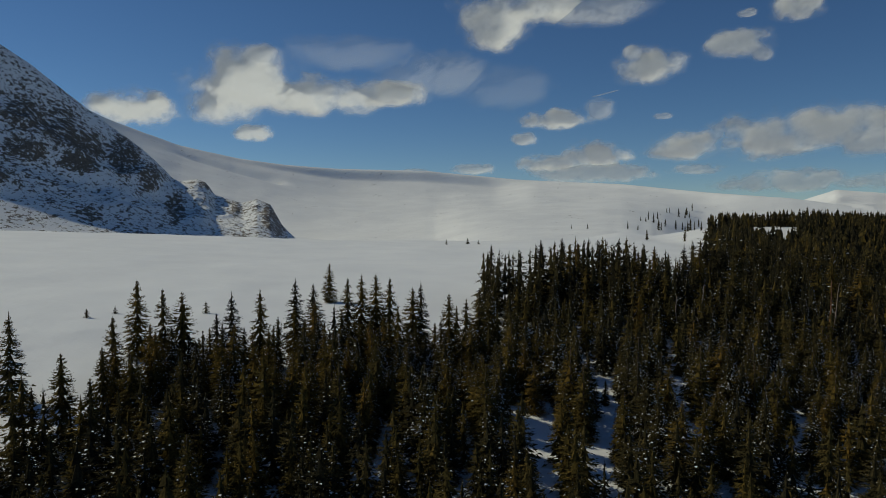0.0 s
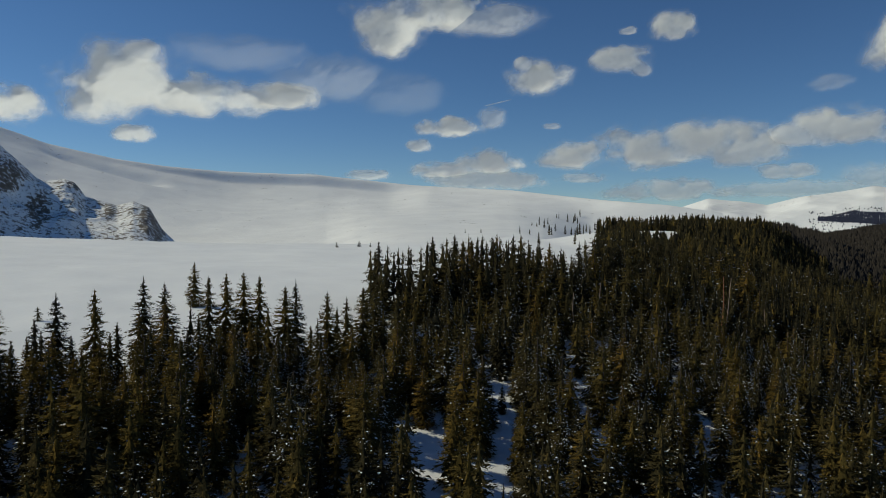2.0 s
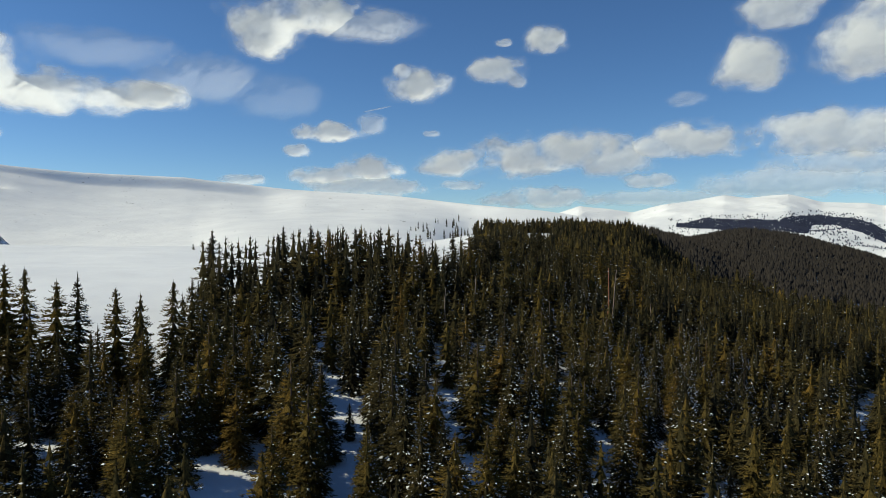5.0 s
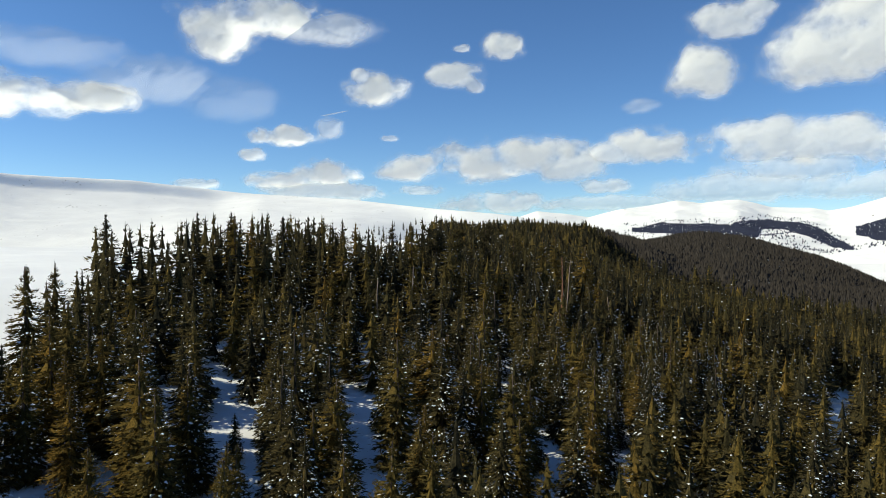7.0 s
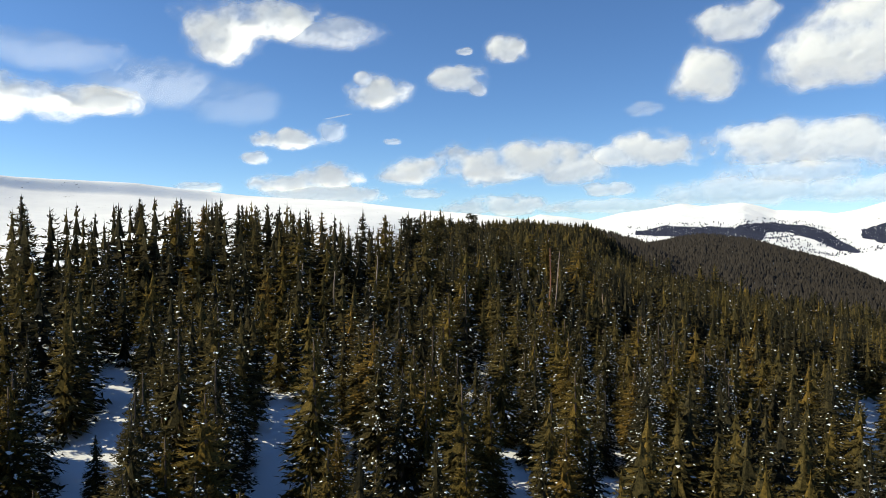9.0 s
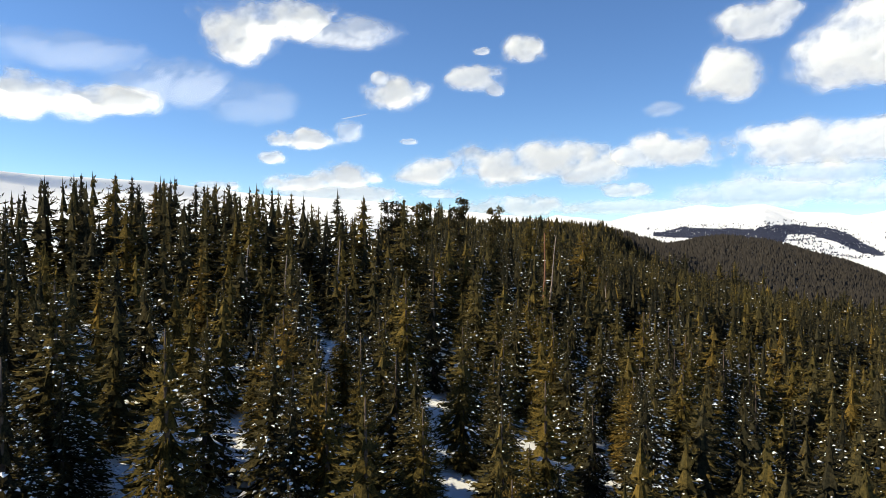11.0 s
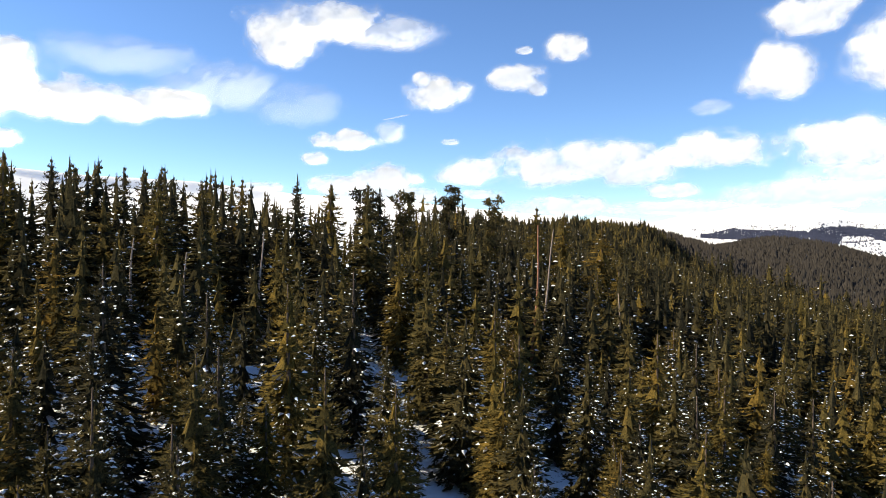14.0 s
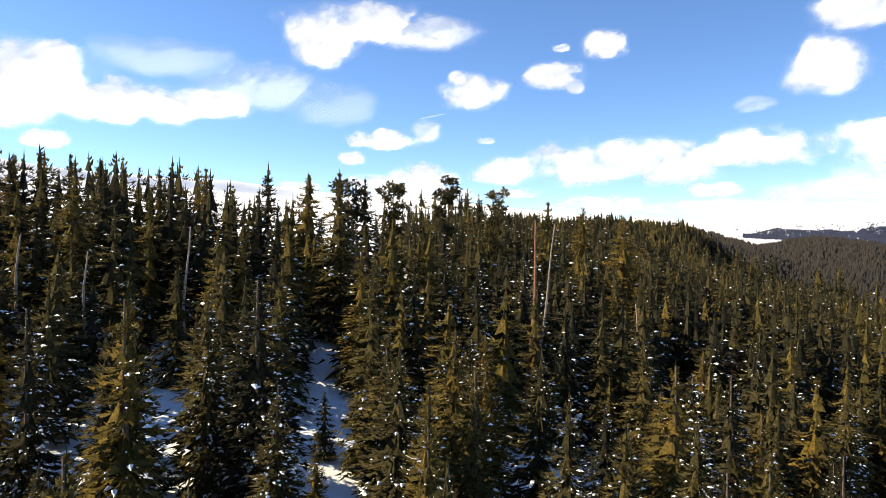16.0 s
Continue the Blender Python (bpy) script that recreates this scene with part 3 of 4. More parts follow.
STAND_B = [(6.4, 118.7, 12.0), (8.4, 122.0, 12.0), (26.9, 93.4, 10.0), (18.3, 87.6, 10.0), (22.1, 134.7, 12.0), (31.3, 102.7, 12.0), (38.7, 104.4, 10.0),
           (45.5, 114.2, 12.0), (47.3, 102.4, 10.0), (44.5, 90.6, 10.0), (33.3, 79.5, 10.0), (30.6, 78.6, 10.0), (27.5, 77.3, 10.0), (24.0, 99.4, 4.0),
           (62.2, 95.5, 10.0), (73.1, 98.4, 10.0), (63.6, 78.7, 10.0), (14.2, 102.2, 10.0), (145.6, 151.9, 12.0), (16.7, 100.5, 12.0), (101.3, 159.5, 12.0)]
STAND_C = [(-54.7, 85.1, 12.5), (-42.9, 75.7, 11.0), (-44.1, 90.2, 11.0), (-47.4, 104.9, 12.5), (-41.6, 100.5, 12.5), (-38.6, 100.1, 12.5), (-31.9, 102.1, 12.5),
           (-28.4, 105.0, 12.5), (-25.0, 114.6, 12.5), (-21.3, 111.3, 12.5), (-14.5, 120.5, 12.5), (-12.1, 122.3, 12.5), (-9.4, 119.5, 12.5), (-5.1, 113.8, 12.5),
           (-3.9, 118.7, 12.5), (1.0, 111.4, 12.5), (3.7, 108.2, 12.5), (-23.7, 84.7, 11.0), (-12.1, 78.6, 11.0), (-1.9, 76.8, 11.0), (5.2, 82.0, 11.0),
           (17.3, 91.3, 11.0), (28.8, 99.3, 11.0), (-22.5, 59.0, 11.0), (-16.5, 117.2, 12.5), (-39.0, 74.4, 9.0)]
# trees on the crest: x, y, height of the tip above the sea of the plan
CREST = [(-25.5, 152.2, 30.4), (10.9, 153, 34.6), (24.1, 167, 35.4), (30, 171.5, 35.8), (40.4, 172.8, 34.8), (59, 166.2, 34.4), (44.7, 146.6, 32),
         (29.2, 156.4, 34.7), (104, 181, 31.4), (65.7, 153.6, 32.5), (33.3, 168, 34.6), (38.7, 168, 34.8), (47.5, 168, 33.6), (52.3, 168, 33.8),
         (63.5, 168, 33.6), (70, 168, 33.3), (93, 168, 31.2), (103.6, 168, 29.3)]
PINES = [(73.4, 168, 32.8), (79.9, 168.5, 33.5), (86.4, 168.5, 32.3), (68, 167, 32.8)]
SNAGS = [(80.4, 140, 27.3, 0.04, 1), (82.1, 140, 26.9, 0.14, 0), (43.7, 138, 25.6, 0.05, 0), (47.6, 138, 24.5, 0.0, 0), (53.8, 140, 26.3, 0.03, 0), (89.4, 140, 20.4, -0.03, 0)]
# open snow between the trees: x, y, half-widths, turn in degrees
CLEARINGS = [(25, 107, 2.4, 6.5, 15), (36, 101, 2.2, 6, 20), (34, 92, 2.4, 5, 10), (61, 117, 2.2, 5, 0), (57, 112, 3, 4, 0), (63, 131, 2.8, 12, 10), (66, 123, 2, 3, 0),
             (123, 121, 3, 9, 20), (88, 92, 4, 6, 20), (11, 87, 2.6, 7, 20), (18, 80, 2.4, 6, 10), (39, 110, 2.5, 4, 0), (79, 127, 1.6, 5, 20), (53, 132, 2, 4, 0)]
WOOD_EDGE = ([-75, -60, -50, -44, -40, -30, 0, 6, 8, 24, 45, 62], [56, 62, 67, 76, 98, 108, 118, 122, 158, 174, 182, 190])


def in_forest(x, y):
    edge = np.where(x < 62, np.interp(x, *WOOD_EDGE), 9e9)
    inside = (y < edge) & (x > -75)
    inside &= (y < 186) | (x > np.minimum(76 + 0.33 * (y - 190) + 0.00045 * soft(y - 190, 20) ** 2, 0.40 * y) + 7 * np.sin(y * 0.05))
    r, az = np.hypot(x, y), np.degrees(np.arctan2(x, y))
    inside &= ~((r > 470 - 8 * (az - 25)) & (r < 600) & (az > 24.3) & (az < 27.6))
    inside &= r < 1480
    for cx, cy, a, b, turn in CLEARINGS:
        c, s = math.cos(radians(turn)), math.sin(radians(turn))
        u, v = (x - cx) * c - (y - cy) * s, (x - cx) * s + (y - cy) * c
        inside &= (u / a) ** 2 + (v / b) ** 2 > 1
    return inside


def scatter(spacing, x0, x1, y0, y1, seed):
    r = np.random.RandomState(seed)
    x, y = np.meshgrid(np.arange(x0, x1, spacing), np.arange(y0, y1, spacing * 0.87))
    x = x + (np.arange(x.shape[0]) % 2 * 0.5 * spacing)[:, None]
    x, y = x + r.uniform(-0.42, 0.42, x.shape) * spacing, y + r.uniform(-0.42, 0.42, y.shape) * spacing
    ok = in_forest(x, y)
    return x[ok], y[ok]


def tree_height(x, y, seed):
    r = np.random.RandomState(seed)
    return (10.3 + 4.2 * smooth_step(y, 125, 165)) * (0.9 + 0.14 * wave_noise(x, y, 0.05, 50, 3)) * r.uniform(0.68 + 0.2 * smooth_step(y, 135, 155), 1.16, len(x))


own = [(x, y, h) for x, y, h in STAND_A + STAND_B + STAND_C] + [(x, y, zt - float(land(x, y))) for x, y, zt in CREST]
taken = np.array([(x, y) for x, y, *_ in own + PINES])

# scattered trees of the near forest
sx, sy = scatter(4.05, -75, 215, -30, 225, 5)
ex, ey = scatter(5.6, -75, 5, 20, 96, 7)
sx, sy = np.concatenate([sx, ex]), np.concatenate([sy, ey])
gap = np.min(np.hypot(sx[:, None] - taken[:, 0], sy[:, None] - taken[:, 1]), 1)
sx, sy = sx[gap > 2.4], sy[gap > 2.4]
# sight lines from the camera to snow patches, cleared of scattered trees to fit the view: from, to, half-width
SIGHT_LINES = [(23.7, 78, 24.2, 116, 1.6), (17, 70, 25, 105, 1.1), (30.5, 76, 37.2, 114, 1.7), (10.5, 60, 12.3, 92, 1.3), (62, 106, 63.6, 144, 1.6), (50.5, 92, 57.5, 118, 1.6), (40, 90, 38, 112, 1.5), (100, 106, 148, 140, 2.0), (57.5, 93, 63, 116, 1.4)]
for x0, y0, x1, y1, half in SIGHT_LINES:
    n = math.hypot(x1 - x0, y1 - y0)
    dx, dy = (x1 - x0) / n, (y1 - y0) / n
    s, d = (sx - x0) * dx + (sy - y0) * dy, (sx - x0) * dy - (sy - y0) * dx
    push = np.where((s > -1) & (s < n + 1) & (np.abs(d) < half + 1.1), np.where(d < 0, -1, 1) * (half + 1.1) - d, 0)
    sx, sy = sx + push * dy, sy - push * dx
sh = tree_height(sx, sy, 6)
sh = sh * (1 - 0.14 * smooth_step(sx, 58, 66) * smooth_step(sy, 146, 156)) * (1 - 0.22 * smooth_step(sy, 166, 178) * smooth_step(sx, 44, 58))
sh = sh * (1 + 0.08 * smooth_step(sx, 80, 105)) * (1 + 0.10 * smooth_step(sy, 140, 150) * smooth_step(-sx, -56, -46))
# scattered trees near the camera's path are capped at 10 m to keep it clear
way = np.array([(0, 0), (7, 25), (19, 42), (28, 53), (42, 68), (60, 88)])   # points of the camera's path in plan
near_way = np.min(np.hypot(sx[:, None] - way[:, 0], sy[:, None] - way[:, 1]), 1)
sh = np.where(near_way < 16, np.minimum(sh, 10.0), sh)

# the trees nearest to the line that the view keeps ahead are things of their own
line = np.array([(-45, 92), (-20, 95), (5, 98), (25, 92), (42, 96), (58, 108), (75, 118)])
dist = np.min(np.hypot(sx[:, None] - line[:, 0], sy[:, None] - line[:, 1]), 1)
order = np.argsort(dist)
n_near = 300 - len(own)
near_i, rest_i = order[:n_near], order[n_near:]

# spruces are darker, pointed and hold the snow; pines are olive, round-topped and nearly bare of it
KINDS = [(1, 2.0, 0.03, 0.70, 0.55, True), (2, 1.85, 0.04, 0.50, 0.20, False), (3, 2.3, 0.03, 0.78, 0.80, True), (4, 1.6, 0.05, 0.46, 0.14, False),
         (5, 1.9, 0.03, 0.64, 0.65, True), (6, 2.1, 0.03, 0.54, 0.24, False), (7, 1.7, 0.05, 0.48, 0.20, False)]
LABELS = ["tall dark spruce with drooping branches flecked with snow", "olive-green pine with a full rounded crown", "broad dark spruce heavily laden with strips of snow",
          "slim column-shaped pine, olive green and dense", "dark green spruce with snow strips on its layered branches", "wide bullet-shaped pine with sunlit yellowish needles",
          "slender brownish green pine with little snow"]
PROTO_H = 11.0
first = {}


def plant(x, y, h, kind, turn, wide=1.0):
    m = pose(x, y, float(land(x, y)) - 0.1, 0, 0, turn)
    s = h / PROTO_H
    if kind not in first:
        seed, rad, base, power, snow, spruce = KINDS[kind]
        first[kind] = conifer(seed, PROTO_H, rad, base, power, snow, spruce, "conifer_tree", LABELS[kind])
        first[kind].matrix_basis = m @ Matrix.Diagonal((s * wide, s * wide, s, 1))
        return first[kind]
    ob = copy_thing(first[kind], m)
    ob.scale = (s * wide, s * wide, s)
    return ob


pick = np.random.RandomState(77)
for x, y, h in own:
    plant(x, y, h, int(pick.randint(7)), pick.uniform(-35, 35), pick.uniform(0.98, 1.25))
for i in near_i:
    plant(sx[i], sy[i], sh[i], int(pick.randint(7)), pick.uniform(-35, 35), pick.uniform(0.98, 1.3))
for k, (x, y, zt) in enumerate(PINES):
    h = zt - float(land(x, y))
    pine(90 + k, h).matrix_basis = pose(x, y, zt - h - 0.1, 0, 0, 70 * k)
for k, (x, y, zt, lean, red) in enumerate(SNAGS):
    z = float(land(x, y))
    snag(60 + k, zt - z, lean, red).matrix_basis = pose(x - lean * (zt - z), y, z, 0, 0, 0)


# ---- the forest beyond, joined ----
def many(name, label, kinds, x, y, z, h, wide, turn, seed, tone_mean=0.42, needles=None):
    """One object of many trees; kinds: (crown, snow) of height 1; a lower tone_mean gives darker needles."""
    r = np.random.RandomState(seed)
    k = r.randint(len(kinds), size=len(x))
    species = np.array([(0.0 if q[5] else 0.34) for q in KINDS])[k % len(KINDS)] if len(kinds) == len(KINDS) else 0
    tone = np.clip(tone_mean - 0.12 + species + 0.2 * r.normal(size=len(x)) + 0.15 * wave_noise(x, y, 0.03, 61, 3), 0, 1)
    V, T, M, A, N, c = [], [], [], [], [], 0
    for i, (crown, snow) in enumerate(kinds):
        sel = np.where(k == i)[0]
        co, si = np.cos(turn[sel])[:, None], np.sin(turn[sel])[:, None]
        for (bv, bt, *bn), m in ((crown, 0), (snow, 1)):
            if bt is None or not len(bt) or not len(sel):
                continue
            w = (h[sel] * wide[sel])[:, None]
            vx = (bv[:, 0] * co - bv[:, 1] * si) * w + x[sel][:, None]
            vy = (bv[:, 0] * si + bv[:, 1] * co) * w + y[sel][:, None]
            vz = bv[:, 2] * h[sel][:, None] + z[sel][:, None]
            V.append(np.stack([vx, vy, vz], -1).reshape(-1, 3))
            T.append((bt[None] + (np.arange(len(sel)) * len(bv))[:, None, None]).reshape(-1, 3) + c)
            M.append(np.full(len(sel) * len(bt), m))
            A.append(np.repeat(tone[sel], len(bv)))
            q = bn[0] if bn else np.zeros((len(bv), 3))
            N.append(np.stack([q[:, 0] * co - q[:, 1] * si, q[:, 0] * si + q[:, 1] * co, q[:, 2] + 0 * co], -1).reshape(-1, 3))
            c += len(sel) * len(bv)
    me = fast_mesh(name, np.concatenate(V), np.concatenate(T), [needles or NEEDLES_MANY, BRANCH_SNOW], np.concatenate(M), {"tone": np.concatenate(A)}, smooth=True, normals=np.concatenate(N))
    return tagged(new(name, me), label, "forest", kind="stuff")


MID, FAR, TIERS = [], [], []
for seed, rad, base, power, snow, spruce in KINDS:
    MID.append(crown_arrays(seed + 20, 88, 6, rad / 11, base, power, 0.046, 7, 4, snow * 0.75, 2))
    FAR.append(crown_arrays(seed + 40, 44, 5, rad / 11, base, power, 0.062, 5, 3, snow * 0.7, 1))
    TIERS.append(crown_arrays(seed + 60, 5, 1, rad / 11, base, power, 0.12, 4, 3))
SPIKE = [(tier_arrays(s, 1, 3, 0.19), (None, None)) for s in range(5)]


def turns(n, seed):
    return np.random.RandomState(seed).uniform(-0.6, 0.6, n)


near_line = dist[rest_i]
x, y, h = sx[rest_i], sy[rest_i], sh[rest_i]
seen = (np.abs(np.degrees(np.arctan2(x - 8, y + 12)) - 5) < 52) & (y > 5)
close = seen & ((near_way[rest_i] < 68) | (near_line < 26))
beyond = seen & ~close
for name, chosen, kinds in (("forest_near", close, MID), ("forest_slope", beyond, FAR)):
    px, py, ph = x[chosen], y[chosen], h[chosen]
    # FAR crowns get a darker needle colour for the self-shade they lack
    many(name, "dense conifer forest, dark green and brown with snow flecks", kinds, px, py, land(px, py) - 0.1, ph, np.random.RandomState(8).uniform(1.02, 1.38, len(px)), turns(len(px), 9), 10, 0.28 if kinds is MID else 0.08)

x, y = scatter(4.6, -60, 620, 150, 800, 15)
r, az = np.hypot(x, y), np.degrees(np.arctan2(x, y))
for name, chosen, kinds, seed in (("forest_middle", r < 330, FAR, 16), ("forest_ridge", (r >= 330) & (r < np.where(az < 38, 760, 560)), TIERS, 17)):
    out = ((x > 215) | (y > 225)) & chosen & (az < 60)
    out &= np.random.RandomState(seed + 9).uniform(size=len(x)) < 0.06 + smooth_step(az + 3 * wave_noise(x, y, 0.02, 53, 2), 20.0, 25.5) + smooth_step(-r, -330, -230)
    px, py = x[out], y[out]
    h = 12.5 * np.random.RandomState(seed).uniform(0.5, 1.25, len(px)) * (1 + 0.3 * wave_noise(px, py, 0.03, 51, 3))
    # tone kept low here too: shade put into the needle colour
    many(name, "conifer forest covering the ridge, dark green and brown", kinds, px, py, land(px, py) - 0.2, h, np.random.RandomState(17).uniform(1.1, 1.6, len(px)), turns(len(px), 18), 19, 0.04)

x, y = scatter(4.7, 150, 1300, 300, 1480, 25)
r, az = np.hypot(x, y), np.degrees(np.arctan2(x, y))
out = (az > 18.5) & (az < 61) & (r >= np.where(az < 38, 760, 560))
x, y = x[out], y[out]
h = 12 * np.random.RandomState(26).uniform(0.65, 1.25, len(x)) * (1 + 0.2 * wave_noise(x, y, 0.02, 52, 3))
many("forest_far", "far hillside covered with dark conifer forest", SPIKE, x, y, land(x, y) - 0.3, h, np.random.RandomState(27).uniform(1.1, 1.6, len(x)), turns(len(x), 28), 29, 0.0, NEEDLES_FAR)

# woods on the distant range; their blue is haze put into the needle colour
def needle_cone(seed):
    r = np.random.RandomState(seed)
    a = np.arange(3) * 2.094 + seed
    rim = np.stack([np.cos(a) * 0.26, np.sin(a) * 0.26, r.uniform(0, 0.15, 3)], -1)
    return np.concatenate([rim, [[0, 0, 1.0]]]), np.array([(0, 1, 3), (1, 2, 3), (2, 0, 3)])


r = np.random.RandomState(40)
A, R = r.uniform(36.5, 66, 420000), r.uniform(2600, 3950, 420000)
x, y = polar(A, R)
z = far_height(A, R, x, y)
rise = (z - 33) / R
ragged = 0.0045 * wave_noise(x, y, 0.006, 41, 4)
upper = np.interp(A, [38.1, 39.9, 41.7, 45.0, 45.2, 47.4, 49.5, 50.9, 52.4, 52.9], [0.0138, 0.022, 0.0195, 0.0183, 0.0231, 0.0249, 0.0204, 0.0102, -0.0052, -0.0142]) + 0.6 * ragged
lower = np.interp(A, [38.1, 41.3, 45.2, 46.7, 47.0, 48.5, 50.1, 51.7, 52.9], [0.0091, 0.006, 0.002, 0.0, 0.0116, 0.0105, 0.0025, -0.0113, -0.0173]) + 0.6 * ragged
belt = (rise < upper) & (rise > lower) & (A > 37.6) & (A < 52.9)
belt |= (A + 120 * ragged > 52.9) & (rise < np.interp(A, [52.9, 55.2, 72], [0.013, 0.0258, 0.03]) + 0.5 * ragged) & (rise > np.interp(A, [53.2, 55.2, 72], [0.0054, -0.0051, -0.01]) + ragged)
belt |= (A > 53.4) & (rise < -0.034 + 0.4 * ragged) & (rise > -0.039)
belt |= (rise < upper + 0.006) & (A > 37) & (r.uniform(size=len(x)) < 0.03) & (R > 3000)
belt |= (rise < 0.012) & (A > 46) & (r.uniform(size=len(x)) < 0.03) & (ragged > 0) & (R > 2900)
x, y, z = x[belt][:36000], y[belt][:36000], z[belt][:36000]
many("distant_woods", "dark patches of conifer woods on the distant range", [(needle_cone(3), (None, None)), (needle_cone(4), (None, None))], x, y, z - 1, 7.5 * r.uniform(0.6, 1.3, len(x)), np.ones(len(x)) * 1.8, turns(len(x), 43), 44, 0.0, NEEDLES_HAZED)

# ---- lone trees on the open slope: azimuth, distance, height ----
LONE = [(10.7, 758, 5.3), (12.0, 756, 5.9), (15.2, 764, 10.0), (16.0, 784, 6.8), (16.2, 944, 6.6), (16.8, 978, 12.8), (16.6, 948, 7.4), (17.2, 952, 14.0), (17.5, 1026, 11.6), (17.6, 850, 14.0), (17.8, 860, 10.5), (18.1, 934, 11.4), (18.2, 1132, 7.9), (18.4, 1134, 9.9), (18.9, 948, 14.0), (19.1, 1124, 14.0), (19.6, 1132, 12.8), (19.7, 1160, 14.0), (20.1, 1216, 14.0), (19.9, 1138, 11.9), (19.4, 972, 11.9), (19.6, 488, 11.9), (19.8, 578, 9.1), (20.0, 592, 10.3), (20.3, 578, 8.1), (16.7, 504, 8.8), (20.6, 1092, 14.0), (20.8, 558, 7.8), (21.3, 1122, 14.0), (21.5, 1148, 14.0), (21.7, 1136, 14.0)]
for k, (az, dist, h) in enumerate(LONE):
    px, py = polar(az, dist)
    z = max(float(land(px, py)), float(ridge_height(*(np.array([q]) for q in (az, dist, px, py)))[0]))
    (v, t, _), _ = crown_arrays(500 + k, 30, 0, 0.20 + 0.05 * math.sin(k * 2.3), 0.03, 0.66, 0.08, 8, 6)
    ob = tagged(new("lone_conifer", fast_mesh("lone_conifer", v * h, t, [NEEDLES])), "lone dark conifer standing in open snow", "tree", "lone trees on the slope")
    ob.location = (px, py, z - 0.2)

# ---- small bushy trees on the snowfield ----
for k, (px, py, h) in enumerate([(-66.2, 125.6, 1.9), (-63.5, 131.0, 1.7), (-47.1, 134.4, 2.6), (2.0, 395.0, 3.2), (14.5, 400.0, 4.0), (20.5, 392.0, 2.6)]):
    (v, t, _), _ = crown_arrays(300 + k, 60, 4, 0.32, 0.02, 0.55, 0.09, 6, 7)
    ob = tagged(new("small_conifer", fast_mesh("small_conifer", v * h, t, [NEEDLES])), "small bushy conifer alone on the open snow", "tree", "small trees on the snowfield")
    ob.location = (px, py, float(land(px, py)) - 0.1)


# ---- clouds: each a heap of lobes of azimuth, elevation, width and height in degrees, and thickness ----
CLOUDS = [
    [(-16.2, 11.1, 9.4, 5.4, 1), (-18.0, 8.9, 6.2, 3.2, 1), (-10.5, 10.1, 10.4, 3.6, 1), (-4.4, 10.4, 6.2, 2.6, 1), (-14.9, 13.2, 3.2, 1.9, 0.9)],
    [(-7.7, 13.6, 12.6, 3.2, 0.22), (-0.6, 12.0, 11.0, 4.2, 0.3), (5.0, 11.0, 9.0, 4.0, 0.16)],
    [(-24.0, 8.5, 6.8, 3.0, 1), (-25.9, 8.7, 4.0, 2.2, 1)],
    [(-15.6, 7.05, 3.3, 1.45, 0.9)],
    [(4.3, 15.9, 5.8, 4.8, 1), (7.7, 17.3, 12.0, 3.2, 1), (13.0, 16.6, 8.4, 2.8, 0.6)],
    [(16.8, 12.15, 5.6, 3.0, 1), (15.4, 13.2, 1.7, 1.3, 0.7)],
    [(23.4, 13.3, 5.6, 2.3, 0.9), (24.9, 12.5, 2.0, 1.4, 0.7)],
    [(27.2, 15.5, 3.9, 2.4, 1)],
    [(9.4, 8.3, 6.0, 1.8, 0.95)],
    [(12.9, 9.0, 2.7, 2.0, 0.5)],
    [(6.8, 6.76, 2.5, 1.2, 0.8)],
    [(12.6, 5.5, 6.2, 2.5, 1), (8.8, 4.8, 6.4, 1.5, 0.9)],
    [(12.4, 3.9, 11.4, 1.9, 0.8)],
    [(2.7, 4.3, 4.2, 1.1, 0.7), (-2.2, 4.1, 3.0, 0.6, 0.6)],
    [(19.5, 5.9, 6.5, 2.5, 1), (25.3, 6.45, 9.4, 3.6, 1), (30.2, 6.8, 8.8, 3.5, 1), (32.8, 5.8, 6.8, 2.8, 0.9)],
    [(39.0, 7.35, 9.2, 3.1, 0.95), (35.9, 6.9, 4.2, 2.2, 0.8)],
    [(47.2, 7.4, 7.8, 3.9, 0.9), (51.7, 7.2, 9.4, 4.0, 0.9), (56.2, 6.65, 8.0, 3.7, 0.9)],
    [(43.0, 12.8, 6.4, 4.1, 1)],
    [(44.3, 16.3, 5.6, 2.9, 0.85), (46.8, 16.95, 2.8, 1.8, 0.75)],
    [(51.0, 13.6, 8.4, 5.7, 1), (54.2, 14.4, 9.8, 6.8, 1), (58.5, 13.5, 9.6, 6.4, 1)],
    [(46.3, 3.9, 18.0, 2.6, 0.55), (55.3, 3.8, 12.0, 2.4, 0.6)],
    [(49.3, 5.2, 12.0, 2.4, 0.55)],
    [(26.7, 3.05, 11.0, 1.9, 0.75)],
    [(35.3, 4.3, 4.6, 1.4, 0.7)],
    [(23.9, 15.45, 1.6, 0.7, 0.6)],
    [(17.8, 8.3, 1.7, 0.6, 0.5)],
    [(38.2, 10.5, 3.2, 1.4, 0.3)],
    [(20.5, 4.1, 4.0, 1.0, 0.6)],
    [(36.0, 2.9, 12.0, 1.5, 0.5)]]


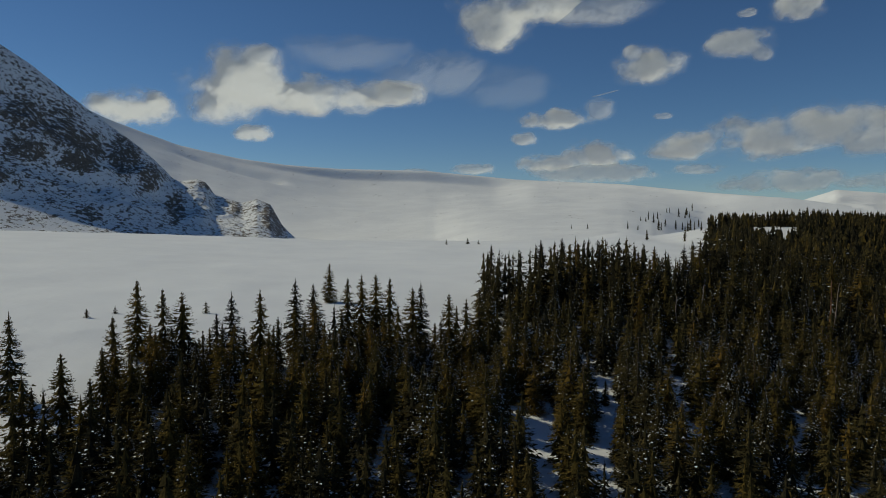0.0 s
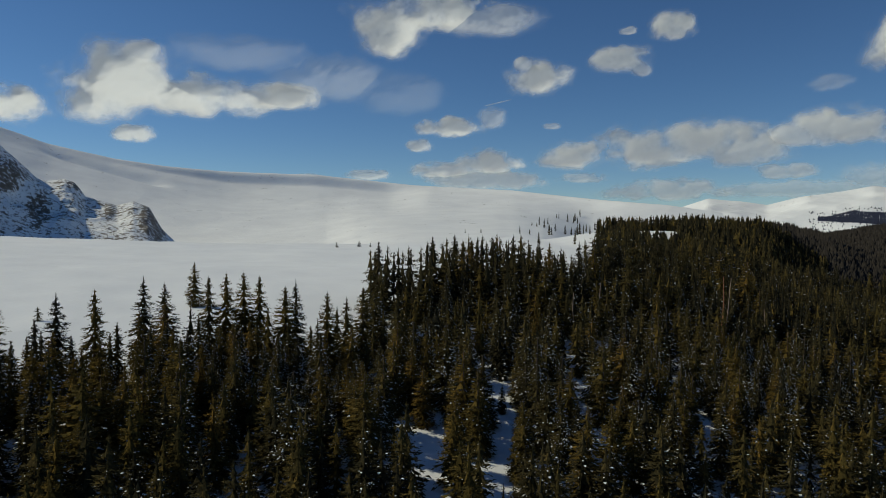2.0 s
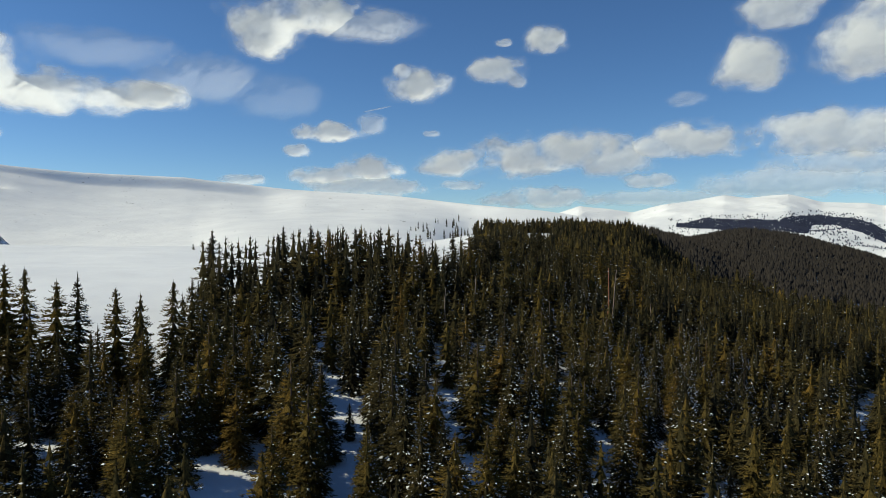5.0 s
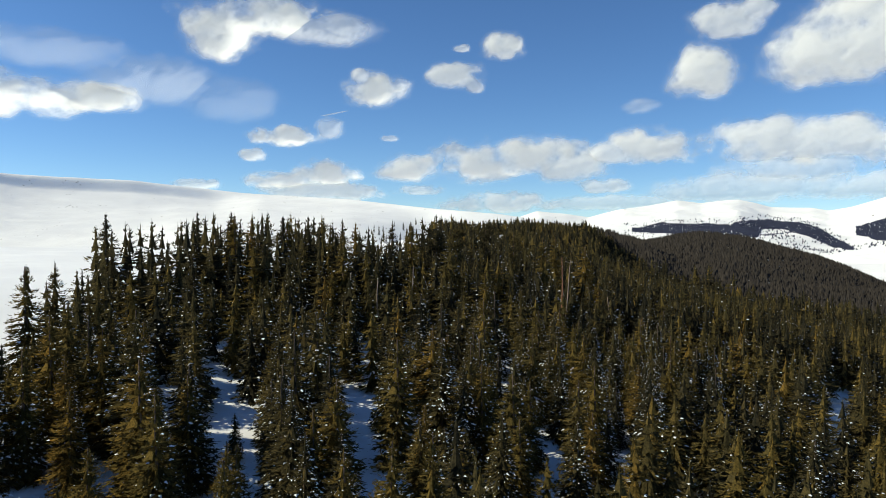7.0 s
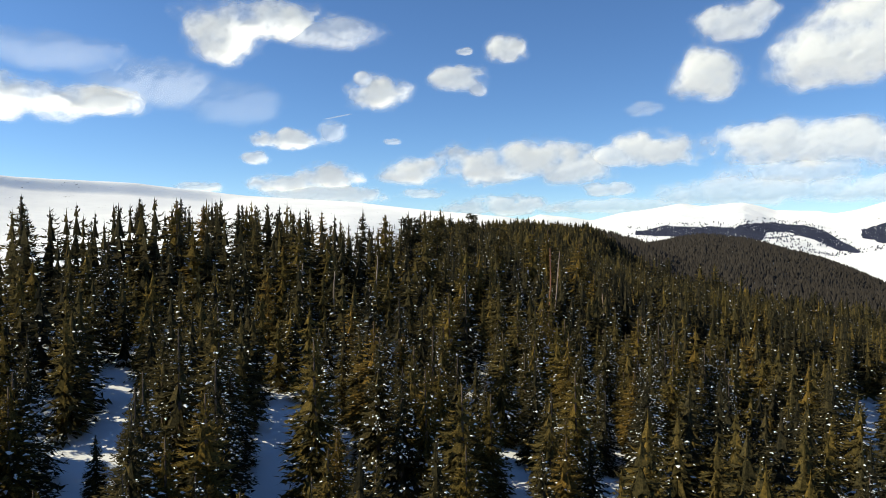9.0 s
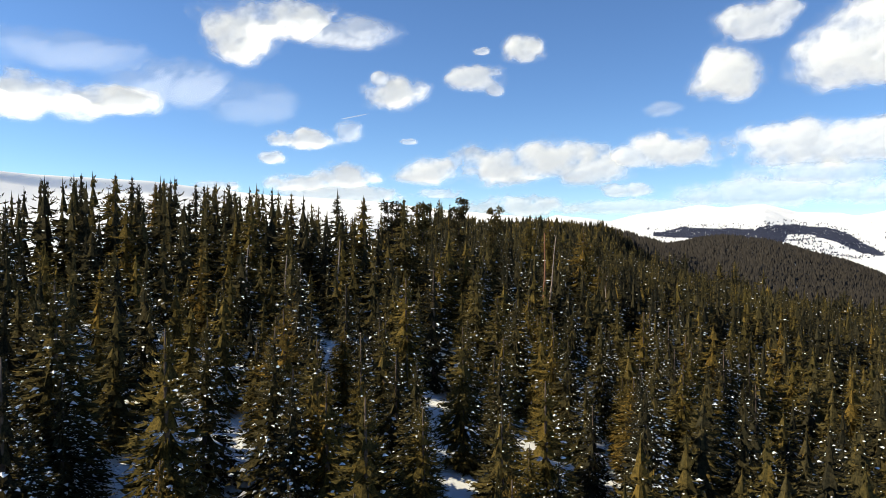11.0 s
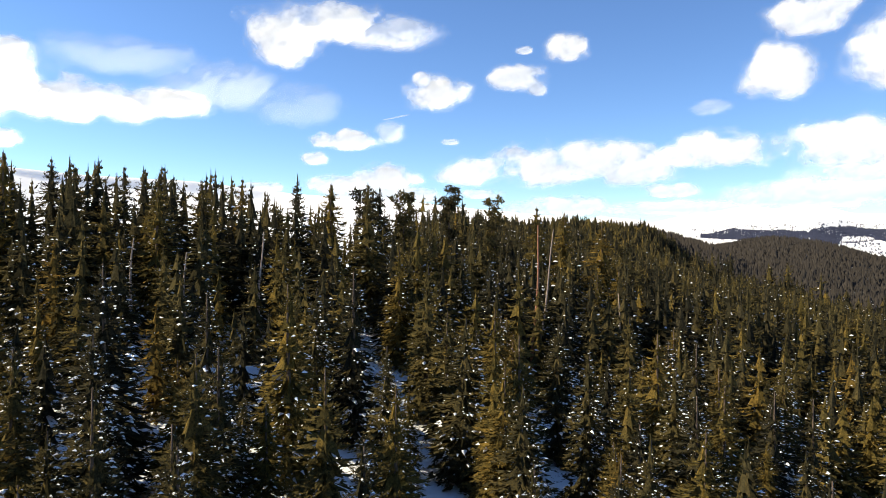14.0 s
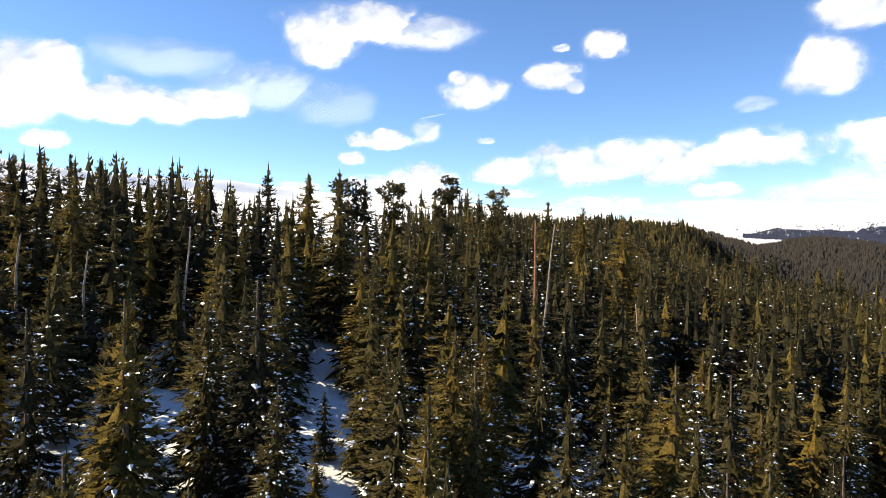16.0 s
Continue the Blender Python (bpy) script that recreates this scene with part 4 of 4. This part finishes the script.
def cloud(k, lobes):
    """A heaped cloud: a swelling skin, ragged at its rim, flatter below."""
    a0, a1 = min(q[0] - 0.72 * q[2] for q in lobes), max(q[0] + 0.72 * q[2] for q in lobes)
    e0, e1 = min(q[1] - 0.72 * q[3] for q in lobes), max(q[1] + 0.72 * q[3] for q in lobes)
    nx, ny = int(np.clip((a1 - a0) * 8, 30, 150)), int(np.clip((e1 - e0) * 11, 20, 80))
    A, E = np.meshgrid(np.linspace(a0, a1, nx), np.linspace(e0, e1, ny))
    d, thick = np.full(A.shape, -2.0), np.zeros(A.shape)
    for a, e, w, h, s in lobes:
        u, v = (A - a) / (w / 2), (E - e) / (h / 2)
        q = 1 - np.abs(u) ** 2 - np.where(v < 0, np.abs(v) ** 2.4 * 1.1, np.abs(v) ** 2)
        thick = np.where(q > d, s, thick)
        d = np.logaddexp(d * 6, q * 6) / 6
    size = float(np.clip(max(q[3] for q in lobes), 0.7, 6))
    lumps = wave_noise(A + 7 * k, E * 1.25, 1.5 / size ** 0.7, 70 + k, 4)
    puffs = wave_noise(A + 3 * k, E * 1.1, 1.9 / size ** 0.6, 170 + k, 2, True)
    swell = smooth_step(d + 0.25 * lumps, -0.5, 1.3)
    d = d * 0.95 - 0.06 + lumps * (0.3 + 0.42 * thick)
    reach = 4650 - 9 * k - (1.1 * swell + 0.02 * puffs * swell) * size * 40
    x, y = polar(A, reach * np.cos(np.radians(E)))
    z = 30 + reach * np.sin(np.radians(E))
    v = np.stack([x, y, z], -1).reshape(-1, 3)
    t = grid_tris(ny, nx)
    t = t[(d.ravel()[t] > -0.35).any(1)]
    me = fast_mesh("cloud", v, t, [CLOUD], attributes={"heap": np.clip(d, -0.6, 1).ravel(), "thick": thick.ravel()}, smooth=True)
    tagged(new("cloud", me), "thin veil of white cloud" if max(q[4] for q in lobes) < 0.6 else "white heaped cloud with a grey underside", "cloud", "clouds")


for k, lobes in enumerate(CLOUDS):
    cloud(k, lobes)


def contrail():
    """The thin white line that an aircraft has left."""
    k = np.linspace(0, 1, 24)
    az, el, w = 12.1 + 2.4 * k, 9.97 + 0.52 * k, 0.035 + 0.05 * np.sin(k * math.pi)
    v = []
    for s in (-1, -0.35, 0.35, 1):
        x, y = polar(az, 4600 * np.cos(np.radians(el)))
        v.append(np.stack([x, y, 30 + 4600 * np.sin(np.radians(el + s * w))], -1))
    heap = np.concatenate([np.full(24, q) for q in (-0.1, 0.4, 0.4, -0.1)]) * np.tile(np.clip(3 * np.sin(k * math.pi), 0, 1), 4)
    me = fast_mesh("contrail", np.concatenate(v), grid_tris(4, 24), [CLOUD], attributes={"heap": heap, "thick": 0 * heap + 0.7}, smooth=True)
    tagged(new("contrail", me), "short thin white contrail in the blue sky", "contrail")


contrail()
